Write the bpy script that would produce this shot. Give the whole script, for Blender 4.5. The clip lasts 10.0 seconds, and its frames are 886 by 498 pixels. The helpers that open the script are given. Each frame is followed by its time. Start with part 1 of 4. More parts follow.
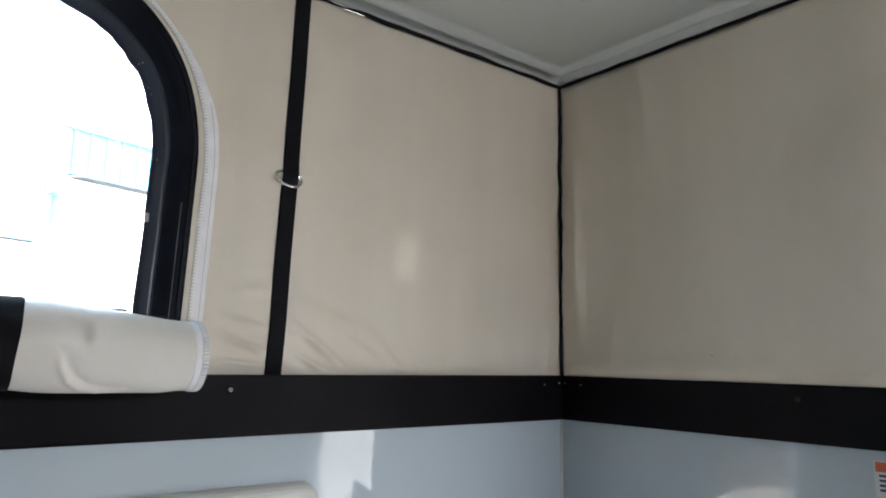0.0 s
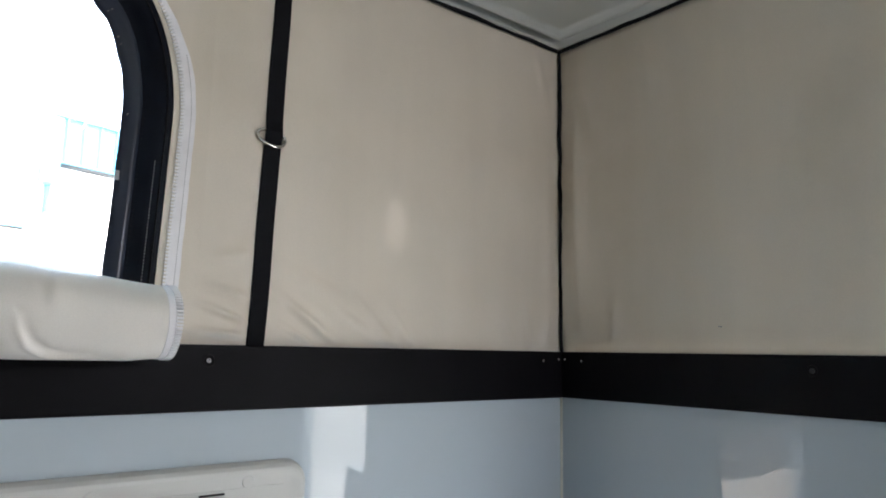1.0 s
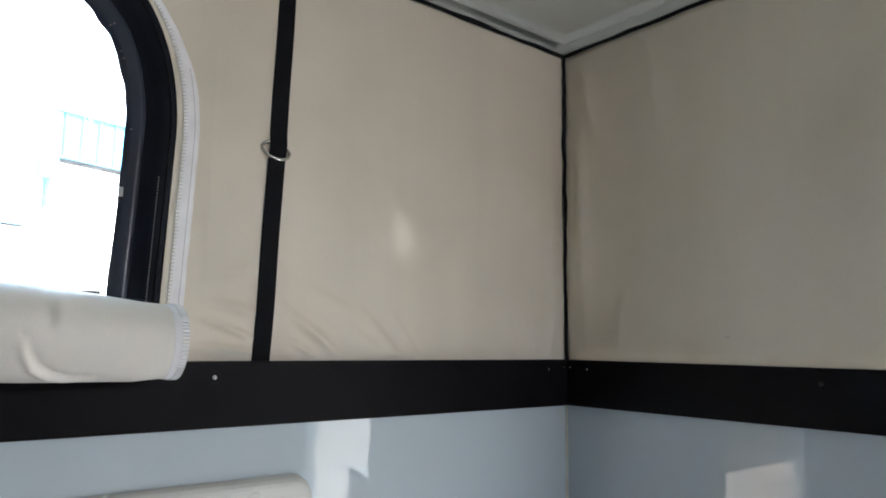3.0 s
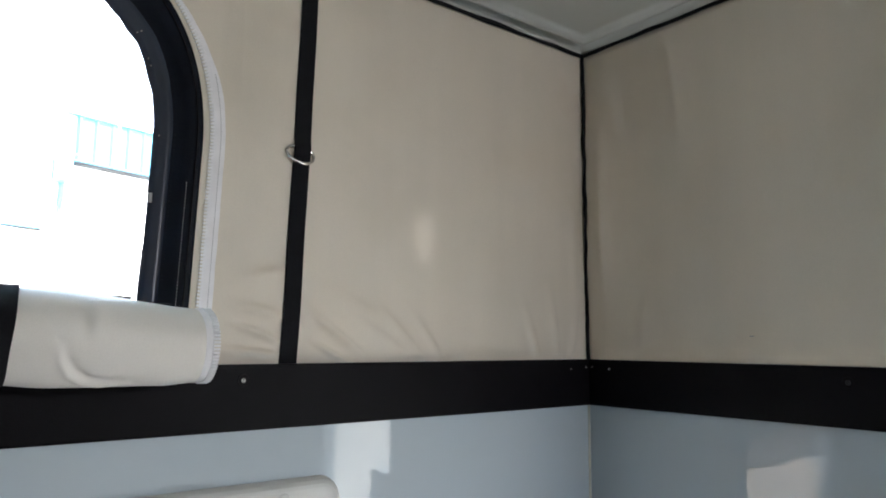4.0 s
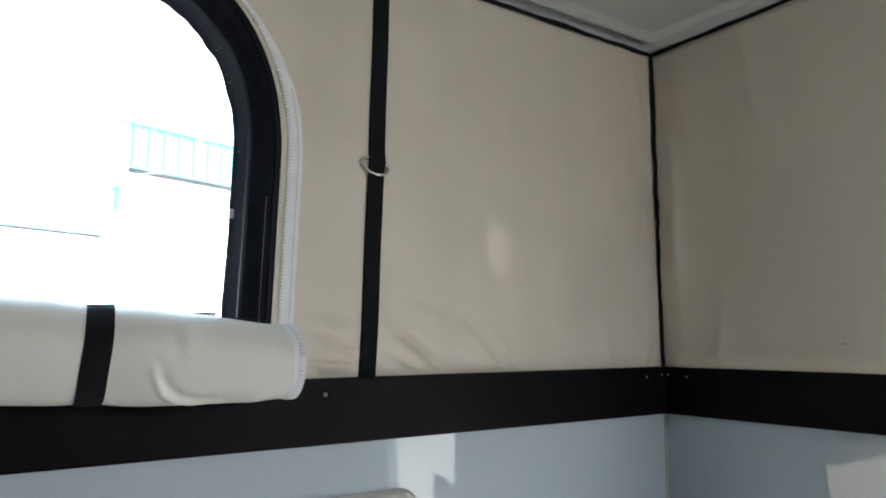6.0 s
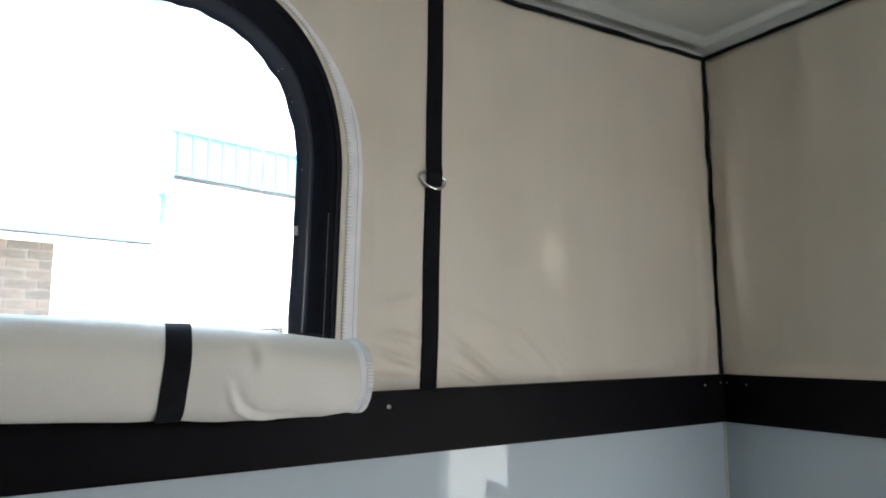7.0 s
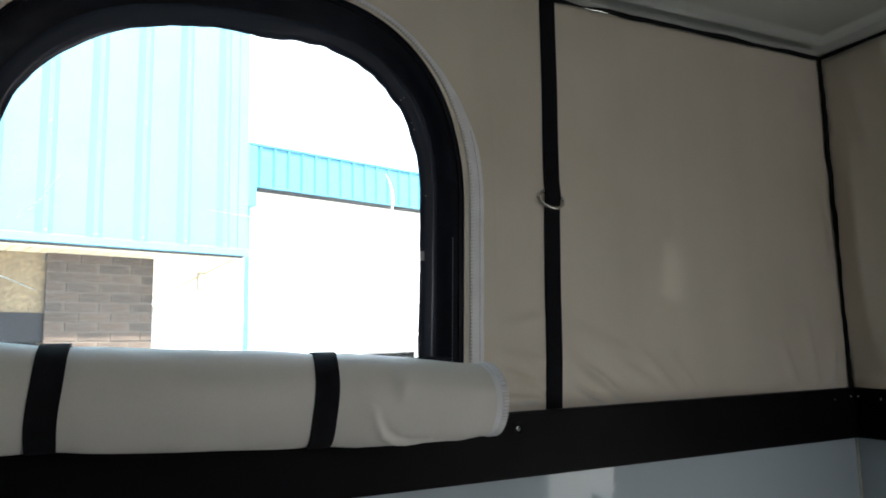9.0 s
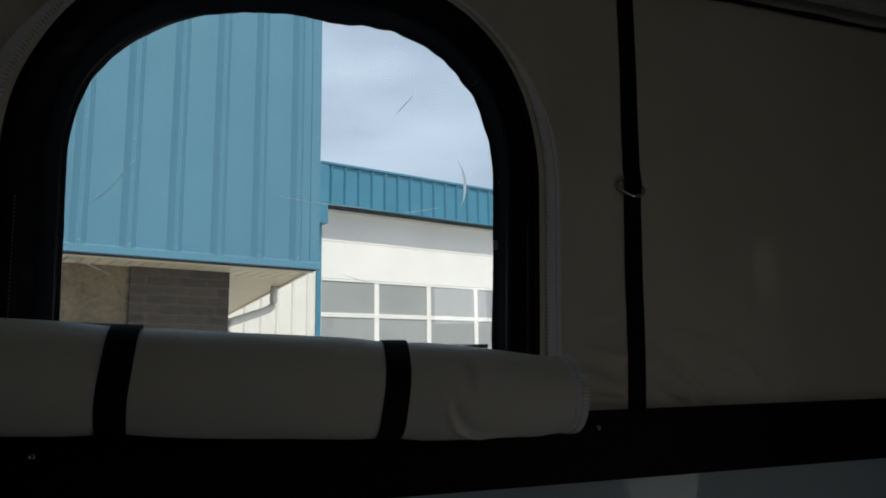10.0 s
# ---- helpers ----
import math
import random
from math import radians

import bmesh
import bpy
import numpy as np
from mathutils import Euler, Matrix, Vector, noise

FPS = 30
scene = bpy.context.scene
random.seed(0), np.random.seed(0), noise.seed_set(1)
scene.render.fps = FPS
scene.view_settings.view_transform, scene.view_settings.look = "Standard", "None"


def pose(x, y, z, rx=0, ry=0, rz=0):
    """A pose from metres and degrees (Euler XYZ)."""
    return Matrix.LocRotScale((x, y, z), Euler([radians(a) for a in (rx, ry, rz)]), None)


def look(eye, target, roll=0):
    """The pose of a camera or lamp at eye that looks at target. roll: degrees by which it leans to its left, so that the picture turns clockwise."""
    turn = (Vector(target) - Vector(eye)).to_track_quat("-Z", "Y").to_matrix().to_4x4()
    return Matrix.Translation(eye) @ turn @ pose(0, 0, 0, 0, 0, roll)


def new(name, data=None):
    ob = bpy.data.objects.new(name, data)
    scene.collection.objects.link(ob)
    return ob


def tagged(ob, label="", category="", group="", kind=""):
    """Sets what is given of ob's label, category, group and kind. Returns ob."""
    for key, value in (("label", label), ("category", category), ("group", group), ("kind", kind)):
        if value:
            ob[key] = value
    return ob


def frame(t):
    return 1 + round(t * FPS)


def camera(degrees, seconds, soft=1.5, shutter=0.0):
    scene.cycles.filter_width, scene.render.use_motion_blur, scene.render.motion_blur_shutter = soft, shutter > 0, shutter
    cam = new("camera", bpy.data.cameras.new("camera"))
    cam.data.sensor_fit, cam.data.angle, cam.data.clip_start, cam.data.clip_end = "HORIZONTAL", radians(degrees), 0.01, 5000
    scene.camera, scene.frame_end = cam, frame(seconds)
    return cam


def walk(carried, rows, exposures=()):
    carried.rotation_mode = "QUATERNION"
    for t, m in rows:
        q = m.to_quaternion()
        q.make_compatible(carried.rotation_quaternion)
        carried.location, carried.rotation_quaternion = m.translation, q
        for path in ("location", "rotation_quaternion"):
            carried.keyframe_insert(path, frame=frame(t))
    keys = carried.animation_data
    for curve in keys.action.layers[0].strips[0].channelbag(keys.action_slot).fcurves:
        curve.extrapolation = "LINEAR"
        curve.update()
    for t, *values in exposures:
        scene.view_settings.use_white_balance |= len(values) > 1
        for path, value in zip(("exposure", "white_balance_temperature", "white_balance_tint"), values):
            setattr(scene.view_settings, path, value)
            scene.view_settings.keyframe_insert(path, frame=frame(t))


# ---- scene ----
# A pop-top camper: canvas upper walls over a glossy moulded shell, one window onto a yard.
cam = camera(63.88, 10.0, soft=1.8)
EXPOSURES = [(0.0, 3.65, 6360, 13), (2.0, 3.66, 6380, 12.5), (5.0, 3.45, 6400, 11), (5.5, 3.42, 6400, 10.5), (7.0, 3.47, 6460, 10), (7.6, 3.50, 6480, 9.5), (8.2, 3.66, 6480, 9.5), (8.5, 3.62, 6480, 9.5), (9.0, 2.34, 6500, 9.5),
             (9.2, 1.3, 6500, 10), (9.5, 0.44, 6500, 10), (9.75, -0.04, 6520, 9.5), (10.0, -0.46, 6540, 9)]
PATH = [
    (0.0, (-1.1686, -1.0374, 1.2766), (-0.2381, 0.1160, 1.5089), 1.09),
    (0.5, (-1.1481, -1.0176, 1.2600), (-0.2142, 0.1343, 1.4855), 0.99),
    (1.0, (-1.1173, -0.9841, 1.2446), (-0.1800, 0.1669, 1.4605), 0.95),
    (1.5, (-1.1093, -0.9765, 1.2385), (-0.1708, 0.1754, 1.4447), 0.85),
    (2.0, (-1.1142, -0.9774, 1.2506), (-0.1725, 0.1727, 1.4517), 0.85),
    (3.5, (-1.1309, -0.9716, 1.2817), (-0.1957, 0.1847, 1.4778), 0.55),
    (4.0, (-1.1423, -0.9665, 1.2816), (-0.2201, 0.2002, 1.4772), 0.33),
    (4.5, (-1.1506, -0.9580, 1.2870), (-0.2418, 0.2195, 1.4807), 0.19),
    (5.0, (-1.1570, -0.9437, 1.2876), (-0.2671, 0.2478, 1.4839), 0.03),
    (5.5, (-1.1635, -0.9340, 1.2931), (-0.2898, 0.2696, 1.4879), 0.00),
    (7.0, (-1.2060, -0.9201, 1.3191), (-0.4254, 0.3463, 1.5112), -0.54),
    (7.5, (-1.2236, -0.9239, 1.3255), (-0.4729, 0.3595, 1.5242), -0.73),
    (8.0, (-1.2449, -0.9131, 1.3299), (-0.5295, 0.3898, 1.5313), -0.92),
    (8.5, (-1.2583, -0.9130, 1.3330), (-0.5849, 0.4116, 1.5382), -1.11),
    (9.0, (-1.2741, -0.8957, 1.3474), (-0.6289, 0.4437, 1.5470), -1.40),
    (9.5, (-1.2657, -0.8720, 1.3305), (-0.6918, 0.4949, 1.5591), -1.13),
    (10.0, (-1.2630, -0.8531, 1.3142), (-0.7526, 0.5368, 1.5539), -0.85),
]
walk(cam, [(t, look(eye, target, roll)) for t, eye, target, roll in PATH], EXPOSURES)

# ---- light ----
SUN_AZ = 160.0    # compass degrees from +y towards +x
SUN_EL = 58.0
world = bpy.data.worlds.new("sky")
scene.world = world
world.use_nodes = True
wn, wl = world.node_tree.nodes, world.node_tree.links
sky_tex = wn.new("ShaderNodeTexSky")
sky_tex.sky_type = "NISHITA"
sky_tex.sun_disc = False
sky_tex.sun_elevation = radians(SUN_EL)
sky_tex.sun_rotation = radians(SUN_AZ)
sky_tex.air_density, sky_tex.dust_density, sky_tex.ozone_density = 1.0, 2.0, 1.5
cloud_co = wn.new("ShaderNodeTexCoord")
cloud_map = wn.new("ShaderNodeMapping")
cloud_map.inputs["Scale"].default_value = (1.0, 1.0, 3.0)
cloud = wn.new("ShaderNodeTexNoise")
cloud.inputs["Scale"].default_value = 2.2
cloud.inputs["Detail"].default_value = 6.0
cloud_ramp = wn.new("ShaderNodeMapRange")
cloud_ramp.inputs["From Min"].default_value, cloud_ramp.inputs["From Max"].default_value = 0.4, 0.75
cloud_ramp.inputs["To Min"].default_value, cloud_ramp.inputs["To Max"].default_value = 0.45, 0.85
cloud_mix = wn.new("ShaderNodeMix")
cloud_mix.data_type = "RGBA"
cloud_mix.inputs["B"].default_value = (11.6, 13.8, 16.4, 1)
wl.new(cloud_co.outputs["Generated"], cloud_map.inputs["Vector"])
wl.new(cloud_map.outputs["Vector"], cloud.inputs["Vector"])
wl.new(cloud.outputs["Fac"], cloud_ramp.inputs["Value"])
wl.new(cloud_ramp.outputs["Result"], cloud_mix.inputs["Factor"])
wl.new(sky_tex.outputs["Color"], cloud_mix.inputs["A"])
wl.new(cloud_mix.outputs["Result"], wn["Background"].inputs["Color"])
wn["Background"].inputs["Strength"].default_value = 0.10

sun = new("sun", bpy.data.lights.new("sun", "SUN"))
sun.data.energy, sun.data.angle, sun.data.color = 5.0, radians(0.5), (1.0, 0.96, 0.9)
SUN_DIR = Vector((math.sin(radians(SUN_AZ)) * math.cos(radians(SUN_EL)), math.cos(radians(SUN_AZ)) * math.cos(radians(SUN_EL)), math.sin(radians(SUN_EL))))
sun.matrix_world = look(SUN_DIR * 40, (0, 0, 0))


def opening_lamp(name, at, aim, w, h, watts, color=(0.93, 0.97, 1.0)):
    """An area lamp that sends light in by one of the openings."""
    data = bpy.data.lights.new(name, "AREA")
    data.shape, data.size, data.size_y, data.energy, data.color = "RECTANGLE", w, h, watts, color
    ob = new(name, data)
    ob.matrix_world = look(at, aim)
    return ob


# ---- sizes ----
BT, BB = 1.248, 1.158          # black belt: top and bottom
CT = 1.892                     # top of the canvas
ROOM_W, ROOM_D = 2.70, 2.00    # inside, along x and y
WX = -1.1315                   # middle of the arched window
DAY = 0.86

# added fill lamp at an unseen south opening, to brighten the north canvas
opening_lamp("fill_south", (-0.14, -1.97, 1.56), (-0.90, 0, 1.40), 0.22, 0.15, 0.455 * DAY, (0.95, 0.945, 0.985))
opening_lamp("daylight_door", (0.095, -0.895, 0.90), (-2, -0.895, 0.90), 0.50, 0.50, 0.10 * DAY)
# added fill lamp at an invented low opening, lifts the north canvas's left
opening_lamp("fill_low", (0.095, -0.86, 0.34), (-2, -0.86, 0.50), 0.48, 0.56, 0.16 * DAY, (1.0, 0.95, 0.90))
opening_lamp("daylight_lower", (-0.825, 0.085, 0.79), (-0.825, -2, 0.79), 0.52, 0.40, 0.054 * DAY, (1.0, 0.80, 0.70))

# added spot lamp, no such source seen: a small soft spot on the canvas
canvas_spot = new("canvas_spot_lamp", bpy.data.lights.new("canvas_spot_lamp", "SPOT"))
canvas_spot.data.energy, canvas_spot.data.spot_size, canvas_spot.data.spot_blend, canvas_spot.data.shadow_soft_size = 2.4, radians(3.4), 1.0, 0.012
canvas_spot.matrix_world = look((-0.17, -2.03, 1.58), (-0.422, 0.0, 1.456), 6) @ Matrix.Diagonal((0.50, 1.0, 1.0, 1.0))

# ---- materials ----
def material(name, color, rough=0.5, metal=0.0, vary=0.12, scale=6.0, fine=0.0, fine_scale=200.0, bump=0.0, bump_scale=60.0,
             wave=0.0, wave_scale=3.0, spec=0.5, random_piece=0.0, rough_vary=0.0, stain=None, stain_amount=0.0, stain_scale=2.0, coat=0.0, streak=0.0):
    """A painted, woven or moulded surface: two scales of colour, uneven gloss and two scales of relief, in metres."""
    m = bpy.data.materials.new(name)
    m.use_nodes = True
    nt = m.node_tree
    n, l = nt.nodes, nt.links
    b = n["Principled BSDF"]
    b.inputs["Roughness"].default_value, b.inputs["Metallic"].default_value = rough, metal
    b.inputs["Specular IOR Level"].default_value = spec
    b.inputs["Coat Weight"].default_value, b.inputs["Coat IOR"].default_value, b.inputs["Coat Roughness"].default_value = coat, 1.6, 0.015
    co = n.new("ShaderNodeTexCoord")

    def tex(s, detail=4.0):
        t = n.new("ShaderNodeTexNoise")
        t.inputs["Scale"].default_value, t.inputs["Detail"].default_value = s, detail
        l.new(co.outputs["Object"], t.inputs["Vector"])
        return t

    def ranged(src, lo, hi, a=0.3, z=0.7):
        r = n.new("ShaderNodeMapRange")
        r.inputs["From Min"].default_value, r.inputs["From Max"].default_value = a, z
        r.inputs["To Min"].default_value, r.inputs["To Max"].default_value = lo, hi
        l.new(src, r.inputs["Value"])
        return r.outputs["Result"]

    def times(a, bb):
        k = n.new("ShaderNodeMath")
        k.operation = "MULTIPLY"
        l.new(a, k.inputs[0]), l.new(bb, k.inputs[1])
        return k.outputs[0]

    value = ranged(tex(scale).outputs["Fac"], 1 - vary, 1 + vary)
    if fine:
        value = times(value, ranged(tex(fine_scale, 2.0).outputs["Fac"], 1 - fine, 1 + fine))
    if streak:
        run = n.new("ShaderNodeMapping")
        run.inputs["Scale"].default_value = (9.0, 9.0, 0.9)
        l.new(co.outputs["Object"], run.inputs["Vector"])
        hang = tex(1.0, 3.0)
        l.new(run.outputs["Vector"], hang.inputs["Vector"])
        value = times(value, ranged(hang.outputs["Fac"], 1 - streak, 1 + streak))
    if random_piece:
        info = n.new("ShaderNodeObjectInfo")
        value = times(value, ranged(info.outputs["Random"], 1 - random_piece, 1 + random_piece, 0, 1))
    tint = n.new("ShaderNodeMix")
    tint.data_type, tint.blend_type = "RGBA", "MULTIPLY"
    tint.inputs["Factor"].default_value = 1.0
    tint.inputs["A"].default_value = (*color, 1)
    l.new(value, tint.inputs["B"])
    out = tint.outputs["Result"]
    if stain:
        mix = n.new("ShaderNodeMix")
        mix.data_type = "RGBA"
        mix.inputs["B"].default_value = (*stain, 1)
        l.new(ranged(tex(stain_scale, 6.0).outputs["Fac"], 0, stain_amount, 0.52, 0.75), mix.inputs["Factor"])
        l.new(out, mix.inputs["A"])
        out = mix.outputs["Result"]
    l.new(out, b.inputs["Base Color"])
    if rough_vary:
        l.new(ranged(tex(scale * 2.5).outputs["Fac"], max(0.02, rough - rough_vary), rough + rough_vary), b.inputs["Roughness"])
    normal = None
    for strength, s, dist in ((wave, wave_scale, 0.02), (bump, bump_scale, 0.002)):
        if strength:
            k = n.new("ShaderNodeBump")
            k.inputs["Strength"].default_value, k.inputs["Distance"].default_value = strength, dist
            l.new(tex(s, 2.0).outputs["Fac"], k.inputs["Height"])
            if normal:
                l.new(normal, k.inputs["Normal"])
            normal = k.outputs["Normal"]
    if normal:
        l.new(normal, b.inputs["Normal"])
    return m


CANVAS = material("cream_canvas", (0.714, 0.640, 0.536), 0.42, vary=0.05, scale=3.0, fine=0.03, fine_scale=700, bump=0.25, bump_scale=800, wave=0.22,
                  wave_scale=7, stain=(0.54, 0.478, 0.365), stain_amount=0.50, stain_scale=2.2, streak=0.035)
LINING = material("whiter_canvas_reverse", (0.76, 0.720, 0.660), 0.45, vary=0.04, scale=4.0, fine=0.03, fine_scale=700, bump=0.18, bump_scale=900, wave=0.15, wave_scale=9)
SHELL = material("blue_grey_gelcoat", (0.495, 0.56, 0.605), 0.02, vary=0.03, scale=2.0, wave=0.004, wave_scale=8, bump=0.055, bump_scale=40)
BELT = material("black_belt_plastic", (0.005, 0.0045, 0.0055), 0.45, spec=0.09, vary=0.2, scale=9, bump=0.12, bump_scale=700, rough_vary=0.08)
WEB = material("black_webbing", (0.007, 0.007, 0.009), 0.75, vary=0.2, scale=40, fine=0.25, fine_scale=900, bump=0.5, bump_scale=900, spec=0.15)
PIPING = material("black_piping", (0.006, 0.006, 0.007), 0.6, spec=0.15, vary=0.2, scale=30, bump=0.2, bump_scale=300)
BORDER = material("black_vinyl_border", (0.005, 0.0068, 0.012), 0.40, spec=0.12, vary=0.25, scale=20, bump=0.1, bump_scale=400, wave=0.06, wave_scale=12, rough_vary=0.1)
GLOSSY = material("glossy_black_vinyl", (0.020, 0.026, 0.042), 0.27, spec=0.42, vary=0.06, scale=9, wave=0.05, wave_scale=10)
MESH = material("insect_mesh", (0.006, 0.006, 0.007), 0.7, vary=0.3, scale=60, bump=0.6, bump_scale=900)
ZIP = material("white_zipper_tape", (0.86, 0.84, 0.85), 0.6, vary=0.05, scale=40, bump=0.3, bump_scale=900)
TEETH = material("white_zipper_teeth", (0.86, 0.85, 0.86), 0.35, vary=0.04, scale=80)
THREAD = material("grey_thread", (0.30, 0.30, 0.30), 0.7, vary=0.2, scale=200)
CHROME = material("nickel_ring", (0.66, 0.64, 0.60), 0.09, metal=1.0, vary=0.06, scale=80, rough_vary=0.06)
STEEL = material("steel_screw", (0.40, 0.40, 0.41), 0.26, metal=1.0, vary=0.1, scale=300)
# same steel, darkened to paint out bright reflections on the larger east screws
STEEL_DIMMED = material("dimmed_steel_screw", (0.05, 0.05, 0.052), 0.5, metal=0.7, vary=0.2, scale=300)
DARK = material("dark_recess", (0.012, 0.012, 0.012), 0.8, vary=0.2, scale=50)
ABS = material("grey_white_abs", (0.58, 0.58, 0.55), 0.33, vary=0.03, scale=6, bump=0.12, bump_scale=500, rough_vary=0.05)
ROOF = material("pale_ceiling_gelcoat", (0.60, 0.615, 0.575), 0.45, spec=0.3, vary=0.03, scale=3, wave=0.05, wave_scale=5, rough_vary=0.06)
FLOOR = material("dark_vinyl_floor", (0.045, 0.040, 0.035), 0.4, vary=0.12, scale=8, bump=0.1, bump_scale=200)
SEAL = material("clear_sealant", (0.62, 0.62, 0.55), 0.3, vary=0.1, scale=30)
LABEL_W = material("label_paper", (0.62, 0.63, 0.65), 0.45, vary=0.04, scale=40)
LABEL_R = material("label_orange", (0.55, 0.10, 0.035), 0.45, vary=0.06, scale=60)
INK = material("label_ink", (0.05, 0.05, 0.06), 0.6, vary=0.1, scale=90)

BLUE = material("blue_steel_cladding", (0.086, 0.226, 0.304), 0.38, vary=0.06, scale=1.3, fine=0.03, fine_scale=30, wave=0.10, wave_scale=2.5,
                stain=(0.106, 0.255, 0.326), stain_amount=0.4, stain_scale=1.1, rough_vary=0.08)
BLUE_D = material("blue_steel_trim", (0.050, 0.212, 0.305), 0.4, vary=0.08, scale=3, rough_vary=0.08)
SOFFIT = material("cream_vinyl_soffit", (0.78, 0.69, 0.49), 0.5, vary=0.06, scale=5)
BRICK = material("brown_brick", (0.064, 0.045, 0.031), 0.85, vary=0.18, scale=9, fine=0.18, fine_scale=70, bump=0.8, bump_scale=90, random_piece=0.22)
MORTAR = material("grey_mortar", (0.118, 0.098, 0.074), 0.9, vary=0.15, scale=25, bump=0.6, bump_scale=150)
STUCCO = material("tan_stucco", (0.19, 0.144, 0.080), 0.9, vary=0.22, scale=7, fine=0.4, fine_scale=38, bump=1.0, bump_scale=40)
FIXING = material("pale_screw_head", (0.34, 0.46, 0.52), 0.35, metal=0.2, vary=0.1, scale=60)
WHITE = material("white_steel_cladding", (0.80, 0.77, 0.68), 0.45, vary=0.05, scale=2, wave=0.06, wave_scale=3)
DOOR_W = material("white_door_steel", (0.88, 0.85, 0.78), 0.42, vary=0.04, scale=2, stain=(0.78, 0.74, 0.65), stain_amount=0.4, stain_scale=1.5)
PANE = material("frosted_door_pane", (0.33, 0.34, 0.32), 0.35, vary=0.10, scale=0.9, rough_vary=0.1)
GLASS_D = material("dark_window_glass", (0.03, 0.035, 0.04), 0.08, vary=0.2, scale=2)
# dark window metal; also colours the painted shade under drip and fascia
FRAME_SHADE = material("dark_frame_and_shade", (0.012, 0.012, 0.013), 0.7, spec=0.2, vary=0.15, scale=9)
PIPE = material("white_downpipe", (0.66, 0.64, 0.58), 0.45, vary=0.08, scale=6)
YARD = material("pale_concrete_yard", (0.366, 0.354, 0.329), 0.9, vary=0.15, scale=0.7, fine=0.15, fine_scale=40, bump=0.5, bump_scale=60,
                stain=(0.18, 0.17, 0.16), stain_amount=0.6, stain_scale=0.3)


def clear_vinyl():
    m = bpy.data.materials.new("clear_vinyl")
    m.use_nodes = True
    n, l = m.node_tree.nodes, m.node_tree.links
    n.remove(n["Principled BSDF"])
    glass = n.new("ShaderNodeBsdfGlass")
    glass.inputs["Color"].default_value = (0.965, 0.975, 0.98, 1)
    glass.inputs["IOR"].default_value, glass.inputs["Roughness"].default_value = 1.35, 0.0
    milky, veil = n.new("ShaderNodeBsdfTranslucent"), n.new("ShaderNodeMixShader")
    milky.inputs["Color"].default_value = (0.9, 0.93, 0.96, 1)
    veil.inputs["Fac"].default_value = 0.018
    l.new(glass.outputs["BSDF"], veil.inputs[1])
    l.new(milky.outputs["BSDF"], veil.inputs[2])
    l.new(veil.outputs["Shader"], n["Material Output"].inputs["Surface"])
    return m


VINYL = clear_vinyl()


def tinted(name, color):
    """A thin sheet that lets part of the daylight through."""
    m = bpy.data.materials.new(name)
    m.use_nodes = True
    n, l = m.node_tree.nodes, m.node_tree.links
    n.remove(n["Principled BSDF"])
    clear = n.new("ShaderNodeBsdfTransparent")
    clear.inputs["Color"].default_value = (*[math.sqrt(c) for c in color], 1)
    l.new(clear.outputs["BSDF"], n["Material Output"].inputs["Surface"])
    return m


# ---- building blocks ----
def part(name, bm, mat, parent=None, label="", smooth=False, at=None):
    """One mesh object out of a bmesh, under its thing."""
    me = bpy.data.meshes.new(name)
    bmesh.ops.recalc_face_normals(bm, faces=bm.faces)
    for f in bm.faces:
        f.smooth = smooth
    bm.to_mesh(me)
    bm.free()
    me.materials.append(mat)
    ob = new(name, me)
    if parent:
        ob.parent = parent
    if at is not None:
        ob.matrix_basis = at
    if label:
        tagged(ob, label)
    return ob


def shared(name, me, parent, at):
    ob = new(name, me)
    ob.parent = parent
    ob.matrix_basis = at
    return ob


def base(name, m, label, category, group="", kind=""):
    ob = new(name)
    ob.empty_display_size = 0.05
    ob.matrix_basis = m
    return tagged(ob, label, category, group, kind)


def box(lo, hi, bevel=0.0, bm=None, seg=2):
    own = bmesh.new()
    bmesh.ops.create_cube(own, size=1.0)
    for v in own.verts:
        v.co = Vector([lo[i] + (v.co[i] + 0.5) * (hi[i] - lo[i]) for i in range(3)])
    if bevel:
        bmesh.ops.bevel(own, geom=own.edges[:], offset=bevel, segments=seg, affect="EDGES", profile=0.5)
    if bm is None:
        return own
    me = bpy.data.meshes.new("piece")
    own.to_mesh(me)
    own.free()
    bm.from_mesh(me)
    bpy.data.meshes.remove(me)
    return bm


def loft(rows, wrap=False, caps=False, bm=None):
    """A skin over rows of points; wrap closes each row on itself."""
    bm = bm or bmesh.new()
    vs = [[bm.verts.new(p) for p in row] for row in rows]
    for a, b in zip(vs, vs[1:]):
        k = len(a)
        for i in range(k if wrap else k - 1):
            j = (i + 1) % k
            bm.faces.new((a[i], a[j], b[j], b[i]))
    if caps:
        bm.faces.new(vs[0][::-1])
        bm.faces.new(vs[-1])
    return bm


def tube(points, r, seg=10, bm=None, squash=1.0):
    """A round or flattened rod along points."""
    pts = [Vector(p) for p in points]
    rows = []
    up = Vector((0.13, 0.31, 0.94))
    for i, p in enumerate(pts):
        d = (pts[min(i + 1, len(pts) - 1)] - pts[max(i - 1, 0)]).normalized()
        a = d.cross(up)
        if a.length < 0.2:
            a = d.cross(Vector((1, 0, 0)))
        a.normalize()
        b = d.cross(a)
        rr = r(i / (len(pts) - 1)) if callable(r) else r
        rows.append([p + (a * math.cos(q) + b * math.sin(q) * squash) * rr for q in (2 * math.pi * k / seg for k in range(seg))])
    return loft(rows, wrap=True, caps=True, bm=bm)


